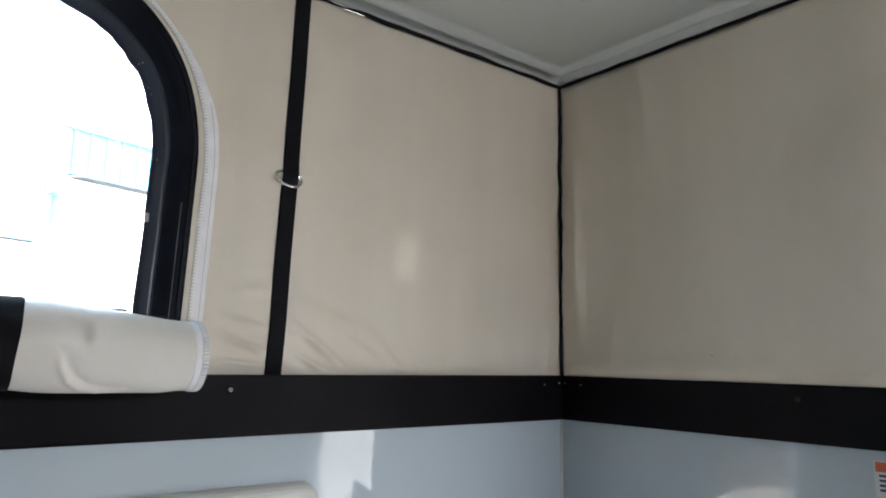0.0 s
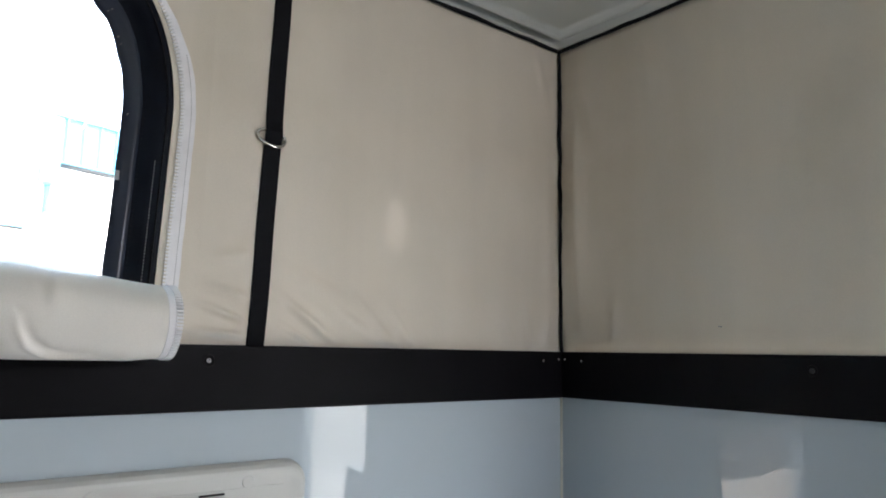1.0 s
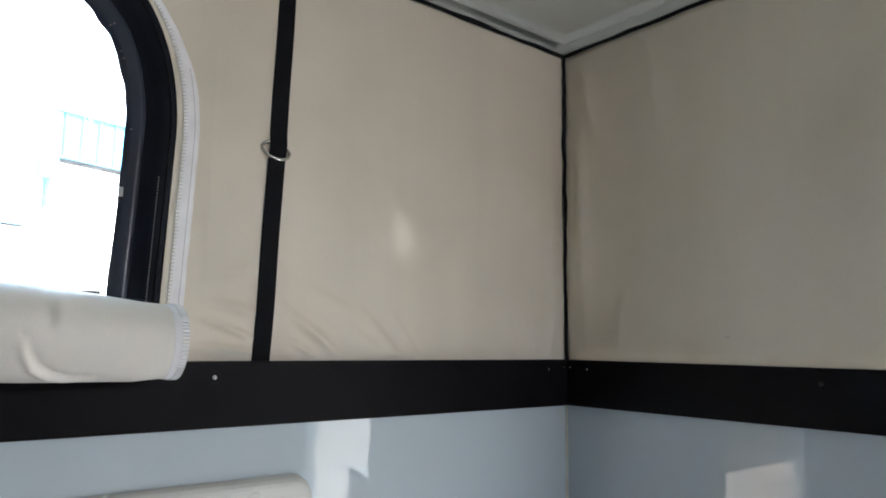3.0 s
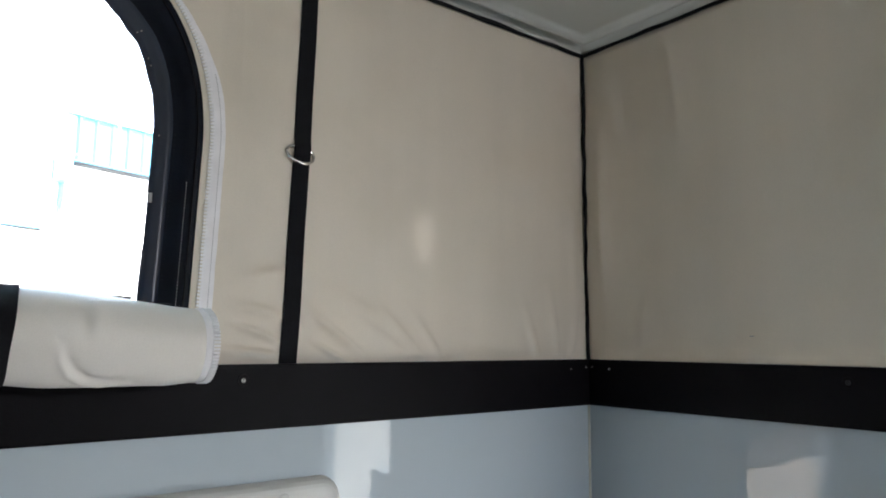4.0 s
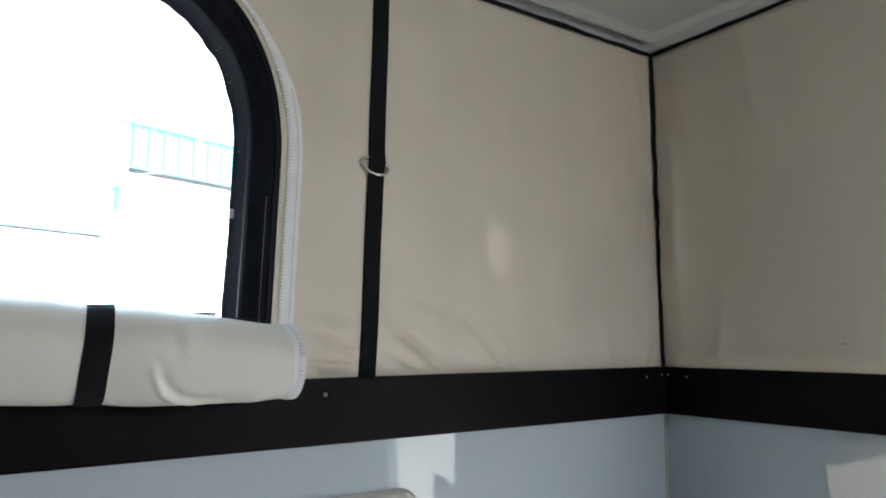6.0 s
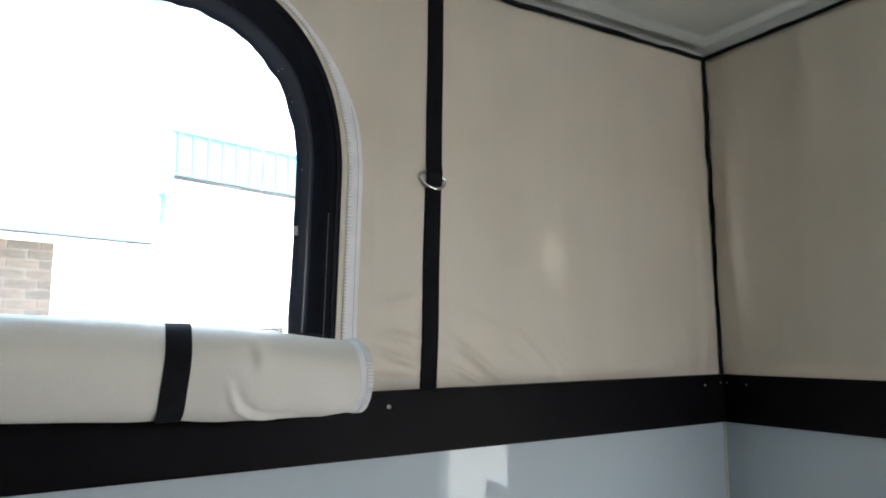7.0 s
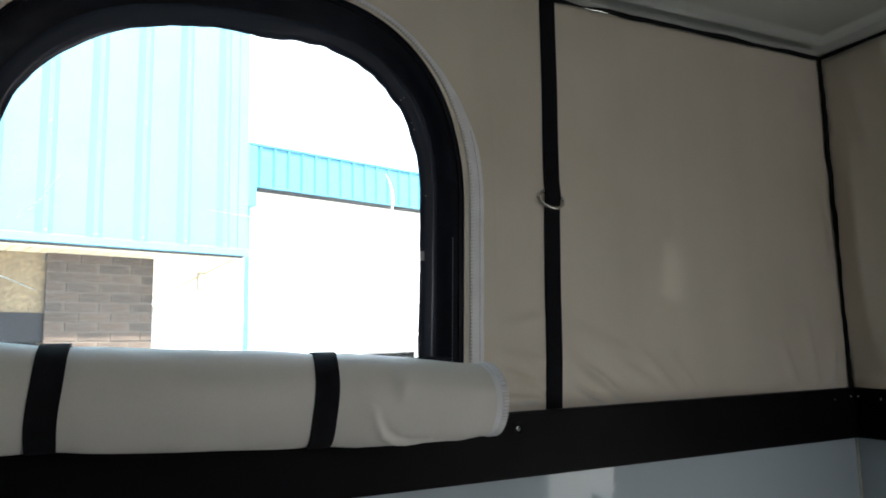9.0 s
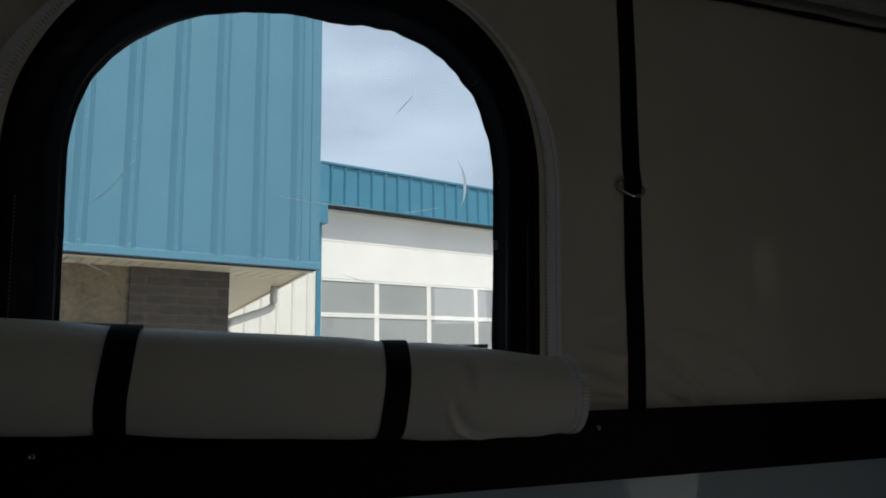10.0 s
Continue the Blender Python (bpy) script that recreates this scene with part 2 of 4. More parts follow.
def solid(ob, thickness, offset=1.0):
    k = ob.modifiers.new("thickness", "SOLIDIFY")
    k.thickness, k.offset = thickness, offset
    return ob


def bump_at(x, z, cx, cz, sx, sz, turn=0.0):
    c, s = math.cos(turn), math.sin(turn)
    u, w = (x - cx) * c + (z - cz) * s, -(x - cx) * s + (z - cz) * c
    return math.exp(-(u / sx) ** 2 - (w / sz) ** 2)


# ---- canvas upper walls ----
def slack(x, z):
    """How far the north canvas hangs in from its plane: broad bellies and the small folds above the belt."""
    edge = min(1.0, max(0.0, (z - BT) / 0.10)) * min(1.0, max(0.0, (CT - z) / 0.10))
    d = 0.004 * edge * (0.6 + noise.noise(Vector((x * 2.3, z * 2.0, 3.1))))
    fold = min(1.0, max(0.0, (z - BT) / 0.012))
    for cx, cz, sx, sz, turn, amp in FOLDS:
        d += 1.0 * fold * amp * bump_at(x, z, cx, cz, sx, sz, turn) * (1 - 0.9 * math.exp(-((x + 0.666) / 0.026) ** 4))
    # drawn flat round the sewn window
    near = max(abs(x - WX) - 0.345, (z - 1.86) * 0.5, 0.0) if z > 1.27 else 1.0
    return d * min(1.0, near / 0.03)


FOLDS = [(-0.582, 1.290, 0.052, 0.0075, -0.62, 0.0095), (-0.592, 1.262, 0.034, 0.0050, -0.50, 0.0070), (-0.520, 1.298, 0.090, 0.012, -0.50, 0.0055),
         (-0.455, 1.285, 0.065, 0.010, -0.75, 0.0050), (-0.560, 1.340, 0.065, 0.013, -0.38, 0.0050), (-0.400, 1.275, 0.050, 0.009, -0.90, 0.0040), (-0.700, 1.288, 0.045, 0.006, -0.35, 0.0086),
         (-0.690, 1.320, 0.050, 0.008, -0.20, 0.0074), (-0.705, 1.265, 0.050, 0.005, -0.10, 0.0074), (-0.700, 1.380, 0.040, 0.010, 0.20, 0.0049),
         (-0.100, 1.300, 0.010, 0.060, 0.15, 0.0061), (-0.050, 1.280, 0.008, 0.050, -0.2, 0.0074), (-0.160, 1.290, 0.010, 0.050, 0.35, 0.0049),
         (-0.040, 1.500, 0.012, 0.150, 0.0, 0.0040), (-0.050, 1.800, 0.012, 0.08, 0.3, 0.0030)]


def arch(hw, zt, rx, rz, zb, count=64, power=2.0, cx=WX, wobble=0.0):
    """The window's outline, from its lower right corner over the top to its lower left one."""
    pts = []
    side, corner, top = count // 5, count // 4, count // 10
    for i in range(side):
        pts.append((cx + hw, zb + (zt - rz - zb) * i / side))
    for i in range(corner):
        a = math.pi / 2 * i / corner
        pts.append((cx + hw - rx + rx * math.cos(a) ** (2 / power), zt - rz + rz * math.sin(a) ** (2 / power)))
    for i in range(top + 1):
        pts.append((cx + hw - rx - 2 * (hw - rx) * i / top, zt))
    for x, z in pts[:side + corner][::-1]:
        pts.append((2 * cx - x, z))
    # the sewn arch sags on one shoulder and draws in towards its foot
    pts = [(x - math.copysign(0.035 if x > cx else 0.02, x - cx) * max(0.0, 1.57 - z), z - 0.10 * max(0.0, cx - x) * min(1.0, max(0.0, (z - 1.5) / 0.2))) for x, z in pts]
    if wobble:
        out = []
        for i, (x, z) in enumerate(pts):
            k = wobble * (noise.noise(Vector((x * 14, z * 14, 0.4))) + 0.6 * noise.noise(Vector((x * 45, z * 45, 2.4))))
            k *= (1.0 if x > cx - 0.08 else 0.35) if z > 1.60 else 0.15
            v = Vector((x - cx, z - 1.5)).normalized()
            out.append((x + v.x * k, z + v.y * k))
        pts = out
    return pts


W_IN = dict(hw=0.2605, zt=1.757, rx=0.200, rz=0.215, zb=1.325, power=2.45)
W_OUT = dict(hw=0.3245, zt=1.832, rx=0.262, rz=0.290, zb=1.300, power=2.4)
W_ZIP = dict(hw=0.3350, zt=1.838, rx=0.272, rz=0.300, zb=1.290, power=2.35)


def inside_arch(x, z, kw):
    hw, zt, rx, rz, p = kw["hw"], kw["zt"], kw["rx"], kw["rz"], kw["power"]
    z += 0.10 * max(0.0, WX - x) * min(1.0, max(0.0, (z - 1.5) / 0.2))
    dx = abs(x - WX) + (0.035 if x > WX else 0.02) * max(0.0, 1.57 - z)
    if dx > hw or z > zt or z < kw["zb"]:
        return False
    if dx <= hw - rx or z <= zt - rz:
        return True
    return ((dx - hw + rx) / rx) ** p + ((z - zt + rz) / rz) ** p < 1


def canvas_north():
    bm = bmesh.new()
    hole = {k: W_IN[k] + (W_OUT[k] - W_IN[k]) * 0.72 for k in W_IN}
    xs = [-ROOM_W + 1.15 * i / 20 for i in range(20)] + [-1.55 + 0.77 * i / 130 for i in range(130)] + [-0.78 + 0.42 * i / 210 for i in range(210)] + [-0.36 + 0.36 * i / 70 for i in range(71)]
    zs = [BT + 0.144 * j / 66 for j in range(66)] + [BT + 0.144 + (CT - BT - 0.144) * j / 78 for j in range(79)]
    grid = {}
    for i, x in enumerate(xs):
        for j, z in enumerate(zs):
            grid[i, j] = bm.verts.new((x, -slack(x, z), z))
    for i in range(len(xs) - 1):
        for j in range(len(zs) - 1):
            if not inside_arch((xs[i] + xs[i + 1]) / 2, (zs[j] + zs[j + 1]) / 2, hole):
                bm.faces.new((grid[i, j], grid[i + 1, j], grid[i + 1, j + 1], grid[i, j + 1]))
    bmesh.ops.delete(bm, geom=[v for v in bm.verts if not v.link_faces], context="VERTS")
    return bm


north = part("canvas_wall_north", canvas_north(), CANVAS, smooth=True)
tagged(north, "cream coated canvas tent wall with soft folds above the black belt", "wall", kind="structure")
solid(north, 0.004, -1.0)


def canvas_plain(length, seed, hole=None, folds=()):
    """A canvas wall along local x from 0, hanging in local -y; hole: x from, x to, z from, z to."""
    xs = sorted({round(length * i / 70, 4) for i in range(71)} | {round(0.006 * i, 4) for i in range(46)} | ({hole[0], hole[1]} if hole else set()))
    zs = sorted({round(BT + (CT - BT) * i / 50, 4) for i in range(51)} | {round(BT + 0.004 * i, 4) for i in range(12)} | ({hole[2], hole[3]} if hole else set()))
    bm = bmesh.new()
    grid = {}
    for i, x in enumerate(xs):
        for j, z in enumerate(zs):
            e = min(1.0, (z - BT) / 0.10) * min(1.0, (CT - z) / 0.10)
            d = 0.007 * e * (0.5 + noise.noise(Vector((x * 1.9 + seed, z * 1.6, 1.7)))) + 0.0055 * e * noise.noise(Vector((x * 9 + seed, z * 1.3, 5.2))) + 0.0125 * math.exp(-((z - BT) / 0.016) ** 2) * min(1.0, max(0.0, (x - 0.015) / 0.03))
            for cx, cz, sx, sz, turn, amp in folds:
                d += 1.6 * min(1.0, max(0.0, (z - BT) / 0.012)) * amp * bump_at(x, z, cx, cz, sx, sz, turn)
            grid[i, j] = bm.verts.new((x, -d, z))
    for i in range(len(xs) - 1):
        for j in range(len(zs) - 1):
            if hole and hole[0] <= xs[i] < hole[1] and hole[2] <= zs[j] < hole[3]:
                continue
            bm.faces.new((grid[i, j], grid[i + 1, j], grid[i + 1, j + 1], grid[i, j + 1]))
    return bm


E_FOLDS = [(0.052, 1.52, 0.014, 0.17, 0.03, 0.0060), (0.075, 1.76, 0.018, 0.10, 0.22, 0.0030), (0.45, 1.31, 0.09, 0.012, 0.6, 0.003), (0.40, 1.30, 0.06, 0.010, 0.7, 0.002),
           (0.14, 1.32, 0.012, 0.06, -0.2, 0.003), (0.22, 1.78, 0.02, 0.12, 0.1, 0.003)]
east = part("canvas_wall_east", canvas_plain(ROOM_D, 4.0, folds=E_FOLDS), CANVAS, smooth=True, at=pose(0, 0, 0, 0, 0, -90))
tagged(east, "plain cream coated canvas tent wall sewn into the corner", "wall", kind="structure")
solid(east, 0.004, -1.0)
# the hole here is added for the south fill lamp
south = part("canvas_wall_south", canvas_plain(ROOM_W, 9.0, (0.02, 0.26, 1.48, 1.64)), CANVAS, smooth=True, at=pose(0, -ROOM_D, 0, 0, 0, 180))
tagged(south, "cream coated canvas tent wall with an opening added for a fill lamp", "wall", kind="structure")
solid(south, 0.004, -1.0)
west = part("canvas_wall_west", canvas_plain(ROOM_D, 14.0), CANVAS, smooth=True, at=pose(-ROOM_W, -ROOM_D, 0, 0, 0, 90))
tagged(west, "plain cream coated canvas tent wall", "wall", kind="structure")
solid(west, 0.004, -1.0)


part("speck", box((0.3545, -0.0130, 1.2938), (0.3565, -0.003, 1.2956), 0.0005), THREAD, east, "small dark speck on the canvas")


# black piping: up the corner and along the top seams
def wavy(a, b, count, amp, seed):
    a, b = Vector(a), Vector(b)
    return [a.lerp(b, i / count) + amp * Vector((noise.noise(Vector((i * 0.33, seed, 0))), noise.noise(Vector((i * 0.33, seed, 4))), 0)) for i in range(count + 1)]


part("corner_piping", tube(wavy((-0.006, -0.006, BT), (-0.006, -0.006, CT), 60, 0.0025, 1.3), lambda f: 0.0036 + 0.0014 * noise.noise(Vector((f * 9, 2, 0))), 8),
     PIPING, north, "black piping sewn up the corner seam", smooth=True)
part("top_piping", tube([p + Vector((0, 0, 0.002 * noise.noise(Vector((i * 0.3, 7, 7))))) for i, p in enumerate(wavy((-ROOM_W, -0.005, CT), (-0.004, -0.005, CT), 160, 0.003, 5.0))],
                        lambda f: 0.0037 + 0.0034 * noise.noise(Vector((f * 26, 8, 0))), 8), PIPING, north, smooth=True)
part("top_piping", tube([p + Vector((0, 0, 0.0015 * noise.noise(Vector((i * 0.3, 3, 7))))) for i, p in enumerate(wavy((-0.005, -0.004, CT), (-0.005, -ROOM_D, CT), 120, 0.002, 8.0))],
                        lambda f: 0.0037 + 0.001 * noise.noise(Vector((f * 30, 1, 0))), 8), PIPING, east, smooth=True, at=pose(0, 0, 0, 0, 0, 90))


# ---- moulded shell below the belt ----
DRAFT = 0.045      # the moulded shell leans out towards its foot


def slab_with_hole(length, thick, z0, z1, hole=None, step=None, low=None):
    """A leaning wall with an opening (x from, x to, z from, z to), a step in its foot and a wider low opening added for
    a fill lamp.
    """
    bm = bmesh.new()
    if not hole:
        blocks = [(0, length, z0, z1)]
    else:
        x0, x1, a, b = hole
        blocks = [(x0, x1, z0, a), (x0, x1, b, z1)]
        if low:
            l0, l1, lz = low
            blocks = [(0, l0, z0, lz), (l1, length, z0, lz), (l0, l1, z0, a), (0, x0, lz, z1), (x1, length, lz, z1), (x0, x1, b, z1), (x0, step[0], lz, step[1])]
        else:
            blocks += [(0, x0, z0, z1), (x1, length, z0, z1)]
    for u, v, z2, z3 in blocks:
        box((u, 0, z2), (v, thick, z3), bm=bm)
    for v in bm.verts:
        v.co.y += (z1 - v.co.z) * DRAFT
    return bm


SHELL_TOP = BB + 0.06
for nm, length, hole, step, m in (("wall_north", ROOM_W + 0.1, (ROOM_W - 1.05, ROOM_W - 0.60, 0.62, 0.977), None, pose(-ROOM_W, -0.010, 0)),
                                  ("wall_east", ROOM_D + 0.2, (0.755, 1.115, 0.02, 1.12), (0.85, 0.848), pose(-0.010, 0.09, 0, 0, 0, -90)),
                                  ("wall_south", ROOM_W + 0.2, None, None, pose(0.1, -ROOM_D, 0, 0, 0, 180)), ("wall_west", ROOM_D + 0.2, None, None, pose(-ROOM_W, -ROOM_D - 0.1, 0, 0, 0, 90))):
    if nm == "wall_east":
        hole, step = (hole[0] + 0.05, hole[1] + 0.05, hole[2], hole[3]), (step[0] + 0.05, step[1])
    w = part(nm, slab_with_hole(length, 0.035, -0.70, SHELL_TOP, hole, step, (0.70, 1.20, 0.60) if step else None), SHELL, at=m)
    tagged(w, "glossy pale blue-grey moulded camper shell wall", "wall", kind="structure")
# unseen sheets added across the openings to dim the daylight
for wall, lo, hi, tint in (("wall_north", (ROOM_W - 1.06, 0.048, 0.61), (ROOM_W - 0.59, 0.051, 0.985), (0.46, 0.42, 0.39)), ("wall_east", (0.795, 0.048, 0.605), (1.175, 0.051, 1.13), (0.62, 0.62, 0.60))):
    part("dimming_sheet", box(lo, hi), tinted("dimming_tint", tint), bpy.data.objects[wall], "unseen sheet added to dim the light in the shell's opening")
part("corner_sealant", tube([(ROOM_W - 0.012 + 1.2 * DRAFT, -0.001 + 1.2 * DRAFT, 0.0), (ROOM_W - 0.012, -0.001, SHELL_TOP)], 0.0026, 8), SEAL, bpy.data.objects["wall_north"], "thin line of sealant in the corner")
tagged(part("floor", box((-ROOM_W - 0.03, -ROOM_D - 0.03, -0.04), (0.03, 0.03, 0)), FLOOR), "dark brown vinyl camper floor", "floor", kind="structure")


# ---- black belt with its screws ----
def belt(length):
    """A flat rail with a thin raised lip along its upper edge, along local x, facing local -y."""
    prof = [(0.0, BB), (-0.0135, BB + 0.002), (-0.0150, BB + 0.005), (-0.0150, BT - 0.0030), (-0.0156, BT - 0.0020), (-0.0156, BT + 0.0006), (-0.0140, BT + 0.0018), (0.0, BT + 0.0018)]
    return loft([[(x, y, z) for y, z in prof] for x in (0, length)], wrap=True, caps=True)


def screw_mesh(mat):
    """A pan-head screw with a socket, its axis along local -y."""
    bm = bmesh.new()
    prof = [(0.0046, 0.0), (0.0046, 0.0012), (0.0040, 0.0022), (0.0031, 0.0026), (0.0022, 0.0024), (0.0019, 0.0002), (0.0002, 0.0001)]
    loft([[(r * math.cos(a), -h, r * math.sin(a)) for a in (2 * math.pi * k / 18 for k in range(18))] for r, h in prof], wrap=True, caps=True, bm=bm)
    me = bpy.data.meshes.new("screw")
    bmesh.ops.recalc_face_normals(bm, faces=bm.faces)
    for f in bm.faces:
        f.smooth = True
    bm.to_mesh(me)
    bm.free()
    me.materials.append(mat)
    return me


SCREW, SCREW_DIMMED = screw_mesh(STEEL), screw_mesh(STEEL_DIMMED)
wm = bmesh.new()
loft([[(r * math.cos(a), -h, r * math.sin(a)) for a in (2 * math.pi * k / 20 for k in range(20))] for r, h in ((0.0088, 0.0), (0.0084, 0.0009), (0.0076, 0.0009), (0.0070, 0.0003), (0.0046, 0.0003))], wrap=True, bm=wm)
WASHER = bpy.data.meshes.new("washer")
wm.to_mesh(WASHER)
wm.free()
WASHER.materials.append(BELT)
for nm, length, m, screws in (("trim_north", ROOM_W, pose(-ROOM_W, -0.002, 0), [(ROOM_W - 0.741, 1.228), (ROOM_W - 0.0713, 1.2313), (ROOM_W - 0.027, 1.2345), (ROOM_W - 1.40, 1.228)]),
                              ("trim_east", ROOM_D, pose(-0.002, -0.0155, 0, 0, 0, -90), [(0.052, 1.2320), (0.0095, 1.2345), (0.489, 1.2262), (1.13, 1.2262)]),
                              ("trim_south", ROOM_W, pose(0, -ROOM_D, 0, 0, 0, 180), []), ("trim_west", ROOM_D, pose(-ROOM_W, -ROOM_D, 0, 0, 0, 90), [])):
    t = part(nm, belt(length), BELT, at=m)
    tagged(t, "black plastic belt rail screwed along the shell's top edge", "trim", kind="structure")
    for k, (x, z) in enumerate(screws):
        small = 0.58 if z > 1.23 else 0.85
        if small > 0.8:
            shared("washer", WASHER, t, pose(x, -0.0150, z))
        shared("screw", SCREW_DIMMED if nm == "trim_east" and small > 0.8 else SCREW, t, pose(x, -0.0150, z, 0, 37 * k, 0) @ Matrix.Scale(small, 4))


# ---- ceiling ----
def ceiling_mesh():
    """A shallow tray: a hollow rim and a bead round the walls, then a cove that rises to the flat middle; mitred at the corners."""
    steps = [(-0.05, CT + 0.004), (0.001, CT + 0.004), (0.001, CT + 0.014), (0.002, CT + 0.030), (0.007, CT + 0.040), (0.014, CT + 0.040), (0.0195, CT + 0.026), (0.0240, CT + 0.0135), (0.0275, CT + 0.0118),
             (0.0305, CT + 0.0135), (0.0330, CT + 0.0200), (0.0350, CT + 0.0265), (0.042, CT + 0.0288), (0.10, CT + 0.0300), (0.20, CT + 0.0315), (0.35, CT + 0.0325), (0.60, CT + 0.0330)]
    bm = bmesh.new()

    def at(d, z):
        x0, x1, y0, y1 = -ROOM_W + d, -d, -ROOM_D + d, -d
        return [(x0, y0, z), (x1, y0, z), (x1, y1, z), (x0, y1, z)]

    for k in range(4):
        loft([[at(d, z)[k], at(d, z)[(k + 1) % 4]] for d, z in steps], bm=bm)
    bm.faces.new([bm.verts.new(p) for p in at(*steps[-1])])
    bmesh.ops.remove_doubles(bm, verts=bm.verts, dist=0.0003)
    return bm


ceil = part("ceiling", ceiling_mesh(), ROOF, smooth=True)
for face in ceil.data.polygons:
    face.use_smooth = face.center.z < CT + 0.0280
tagged(ceil, "pale grey-green moulded roof lining with a rounded rim", "ceiling", kind="structure")
solid(ceil, 0.02, 1.0)


# ---- arched window ----
window = base("window_1", pose(WX, 0, 1.30), "arched clear vinyl window with a wide black sewn border", "window", kind="structure")
INV = pose(-WX, 0, -1.30)


def ring_rows(specs):
    return [[(x, y, z) for x, z in arch(**kw)] for kw, y in specs]


def mixed(f, **extra):
    return {**{k: W_IN[k] + (W_OUT[k] - W_IN[k]) * f for k in W_IN}, **extra}


COUNT = 160
border_rows = ring_rows([(mixed(0.0, count=COUNT, wobble=0.006), 0.0100), (mixed(0.0, count=COUNT, wobble=0.006), 0.0080), (mixed(0.22, count=COUNT, wobble=0.003), 0.0062),
                         (mixed(0.30, count=COUNT, wobble=0.004), 0.0035), (mixed(0.55, count=COUNT, wobble=0.002), 0.0025), (mixed(0.60, count=COUNT), -0.0005), (mixed(0.90, count=COUNT), -0.0030),
                         (mixed(1.0, count=COUNT), -0.0035), (mixed(1.02, count=COUNT), 0.002)])
part("window_border", loft(border_rows), BORDER, window, "black vinyl border with an uneven inner edge", smooth=True, at=INV)


def grown(kw, d):
    return {**kw, "hw": kw["hw"] + d, "zt": kw["zt"] + d, "rx": kw["rx"] + d, "rz": kw["rz"] + d}


def tape_rows(kw, y):
    """The zipper's tape: full width up the sides, turned under over the top of the arch."""
    inner, rows = arch(**{**kw, "count": COUNT}), ([], [], [], [])
    for i, (x, z) in enumerate(inner):
        (xa, za), (xb, zb) = inner[max(i - 1, 0)], inner[min(i + 1, len(inner) - 1)]
        d = Vector((xb - xa, zb - za)).normalized()
        w = 0.0185 - 0.0150 * min(1.0, max(0.0, (z - 1.63) / 0.14)) + 0.0012 * noise.noise(Vector((x * 30, z * 30, 1.0)))
        for row, q, yy in zip(rows, (0.0, 0.0, w, w), (y + 0.003, y, y, y + 0.003)):
            row.append((x + d.y * q, yy, z - d.x * q))
    return rows


part("zipper_tape", loft(tape_rows(grown(W_ZIP, 0.0012), -0.0060)), ZIP, window, "white zipper tape sewn round the arch", at=INV)


def along(pts, step):
    """Evenly spaced places and directions along a polyline in x and z."""
    out, carry = [], 0.0
    for a, b in zip(pts, pts[1:]):
        a, b = Vector(a), Vector(b)
        n = (b - a).length
        d = carry
        while d < n:
            out.append((a + (b - a) * (d / n), (b - a).normalized()))
            d += step
        carry = d - n
    return out


def teeth_along(pts, step, size, y, shift=0.0):
    bm = bmesh.new()
    for p, d in along(pts, step):
        n = Vector((d.y, -d.x))
        c = p + n * shift
        corners = []
        for sy in (-1, 1):
            for u, w in ((-1, -1), (1, -1), (1, 1), (-1, 1)):
                q = c + d * (u * size[0] / 2) + n * (w * size[1] / 2)
                corners.append(bm.verts.new((q.x, y + sy * size[2] / 2, q.y)))
        for f in ((0, 1, 2, 3), (4, 7, 6, 5), (0, 4, 5, 1), (1, 5, 6, 2), (2, 6, 7, 3), (3, 7, 4, 0)):
            bm.faces.new([corners[k] for k in f])
    return bm


part("canvas_welt", loft(ring_rows([(grown({**W_OUT, "count": COUNT}, -0.001), 0.001), (grown({**W_OUT, "count": COUNT}, -0.001), -0.0048), ({**W_ZIP, "count": COUNT}, -0.0056), (grown({**W_ZIP, "count": COUNT}, 0.002), -0.0056)])),
     CANVAS, window, "narrow cream canvas welt beside the zipper", at=INV)
zip_line = arch(**{**W_ZIP, "count": 400})
tagged(part("zipper_teeth", teeth_along(zip_line, 0.0049, (0.0027, 0.0062, 0.0036), -0.0072), TEETH, window, "white moulded zipper teeth", at=INV), kind="stuff")
tagged(part("tape_stitching", teeth_along([(x, z) for x, z in arch(**{**grown(W_ZIP, 0.0128), "count": 400}) if z < 1.66 and x > WX], 0.0034, (0.0022, 0.0006, 0.0005), -0.0064), THREAD, window, at=INV), kind="stuff")
for side in (-1, 1):
    line = [(x, z) for x, z in arch(**{**mixed(0.72), "count": 400}) if z < 1.50 and (x - WX) * side > 0]
    tagged(part("border_stitching", teeth_along(line, 0.0044, (0.0022, 0.0009, 0.0006), -0.0019), THREAD, window, "row of pale stitches in the border", at=INV), kind="stuff")
inner = [(x, z) for x, z in arch(**{**mixed(0.40), "count": 400}) if 1.34 < z < 1.57 and x > WX]
tagged(part("border_stitching", teeth_along(inner, 0.0071, (0.0017, 0.0012, 0.0006), -0.0008), PIPING, window, "uneven inner row of dark stitches", at=INV), kind="stuff")
pick = random.Random(8)
dust = bmesh.new()
for x, z in [p for p in arch(**{**mixed(0.10), "count": 700}) if p[0] > WX and 1.52 < p[1] < 1.77]:
    if pick.random() < 0.02:
        dx, dz, r = pick.gauss(0, 0.007), pick.gauss(0, 0.006), pick.uniform(0.00012, 0.00026)
        box((x + dx - r, 0.0022, z + dz - r), (x + dx + r * pick.uniform(0.8, 1.6), 0.0048, z + dz + r), bm=dust)
tagged(part("dust", dust, ABS, window, "pale specks of dust along the weld", at=INV), kind="stuff")
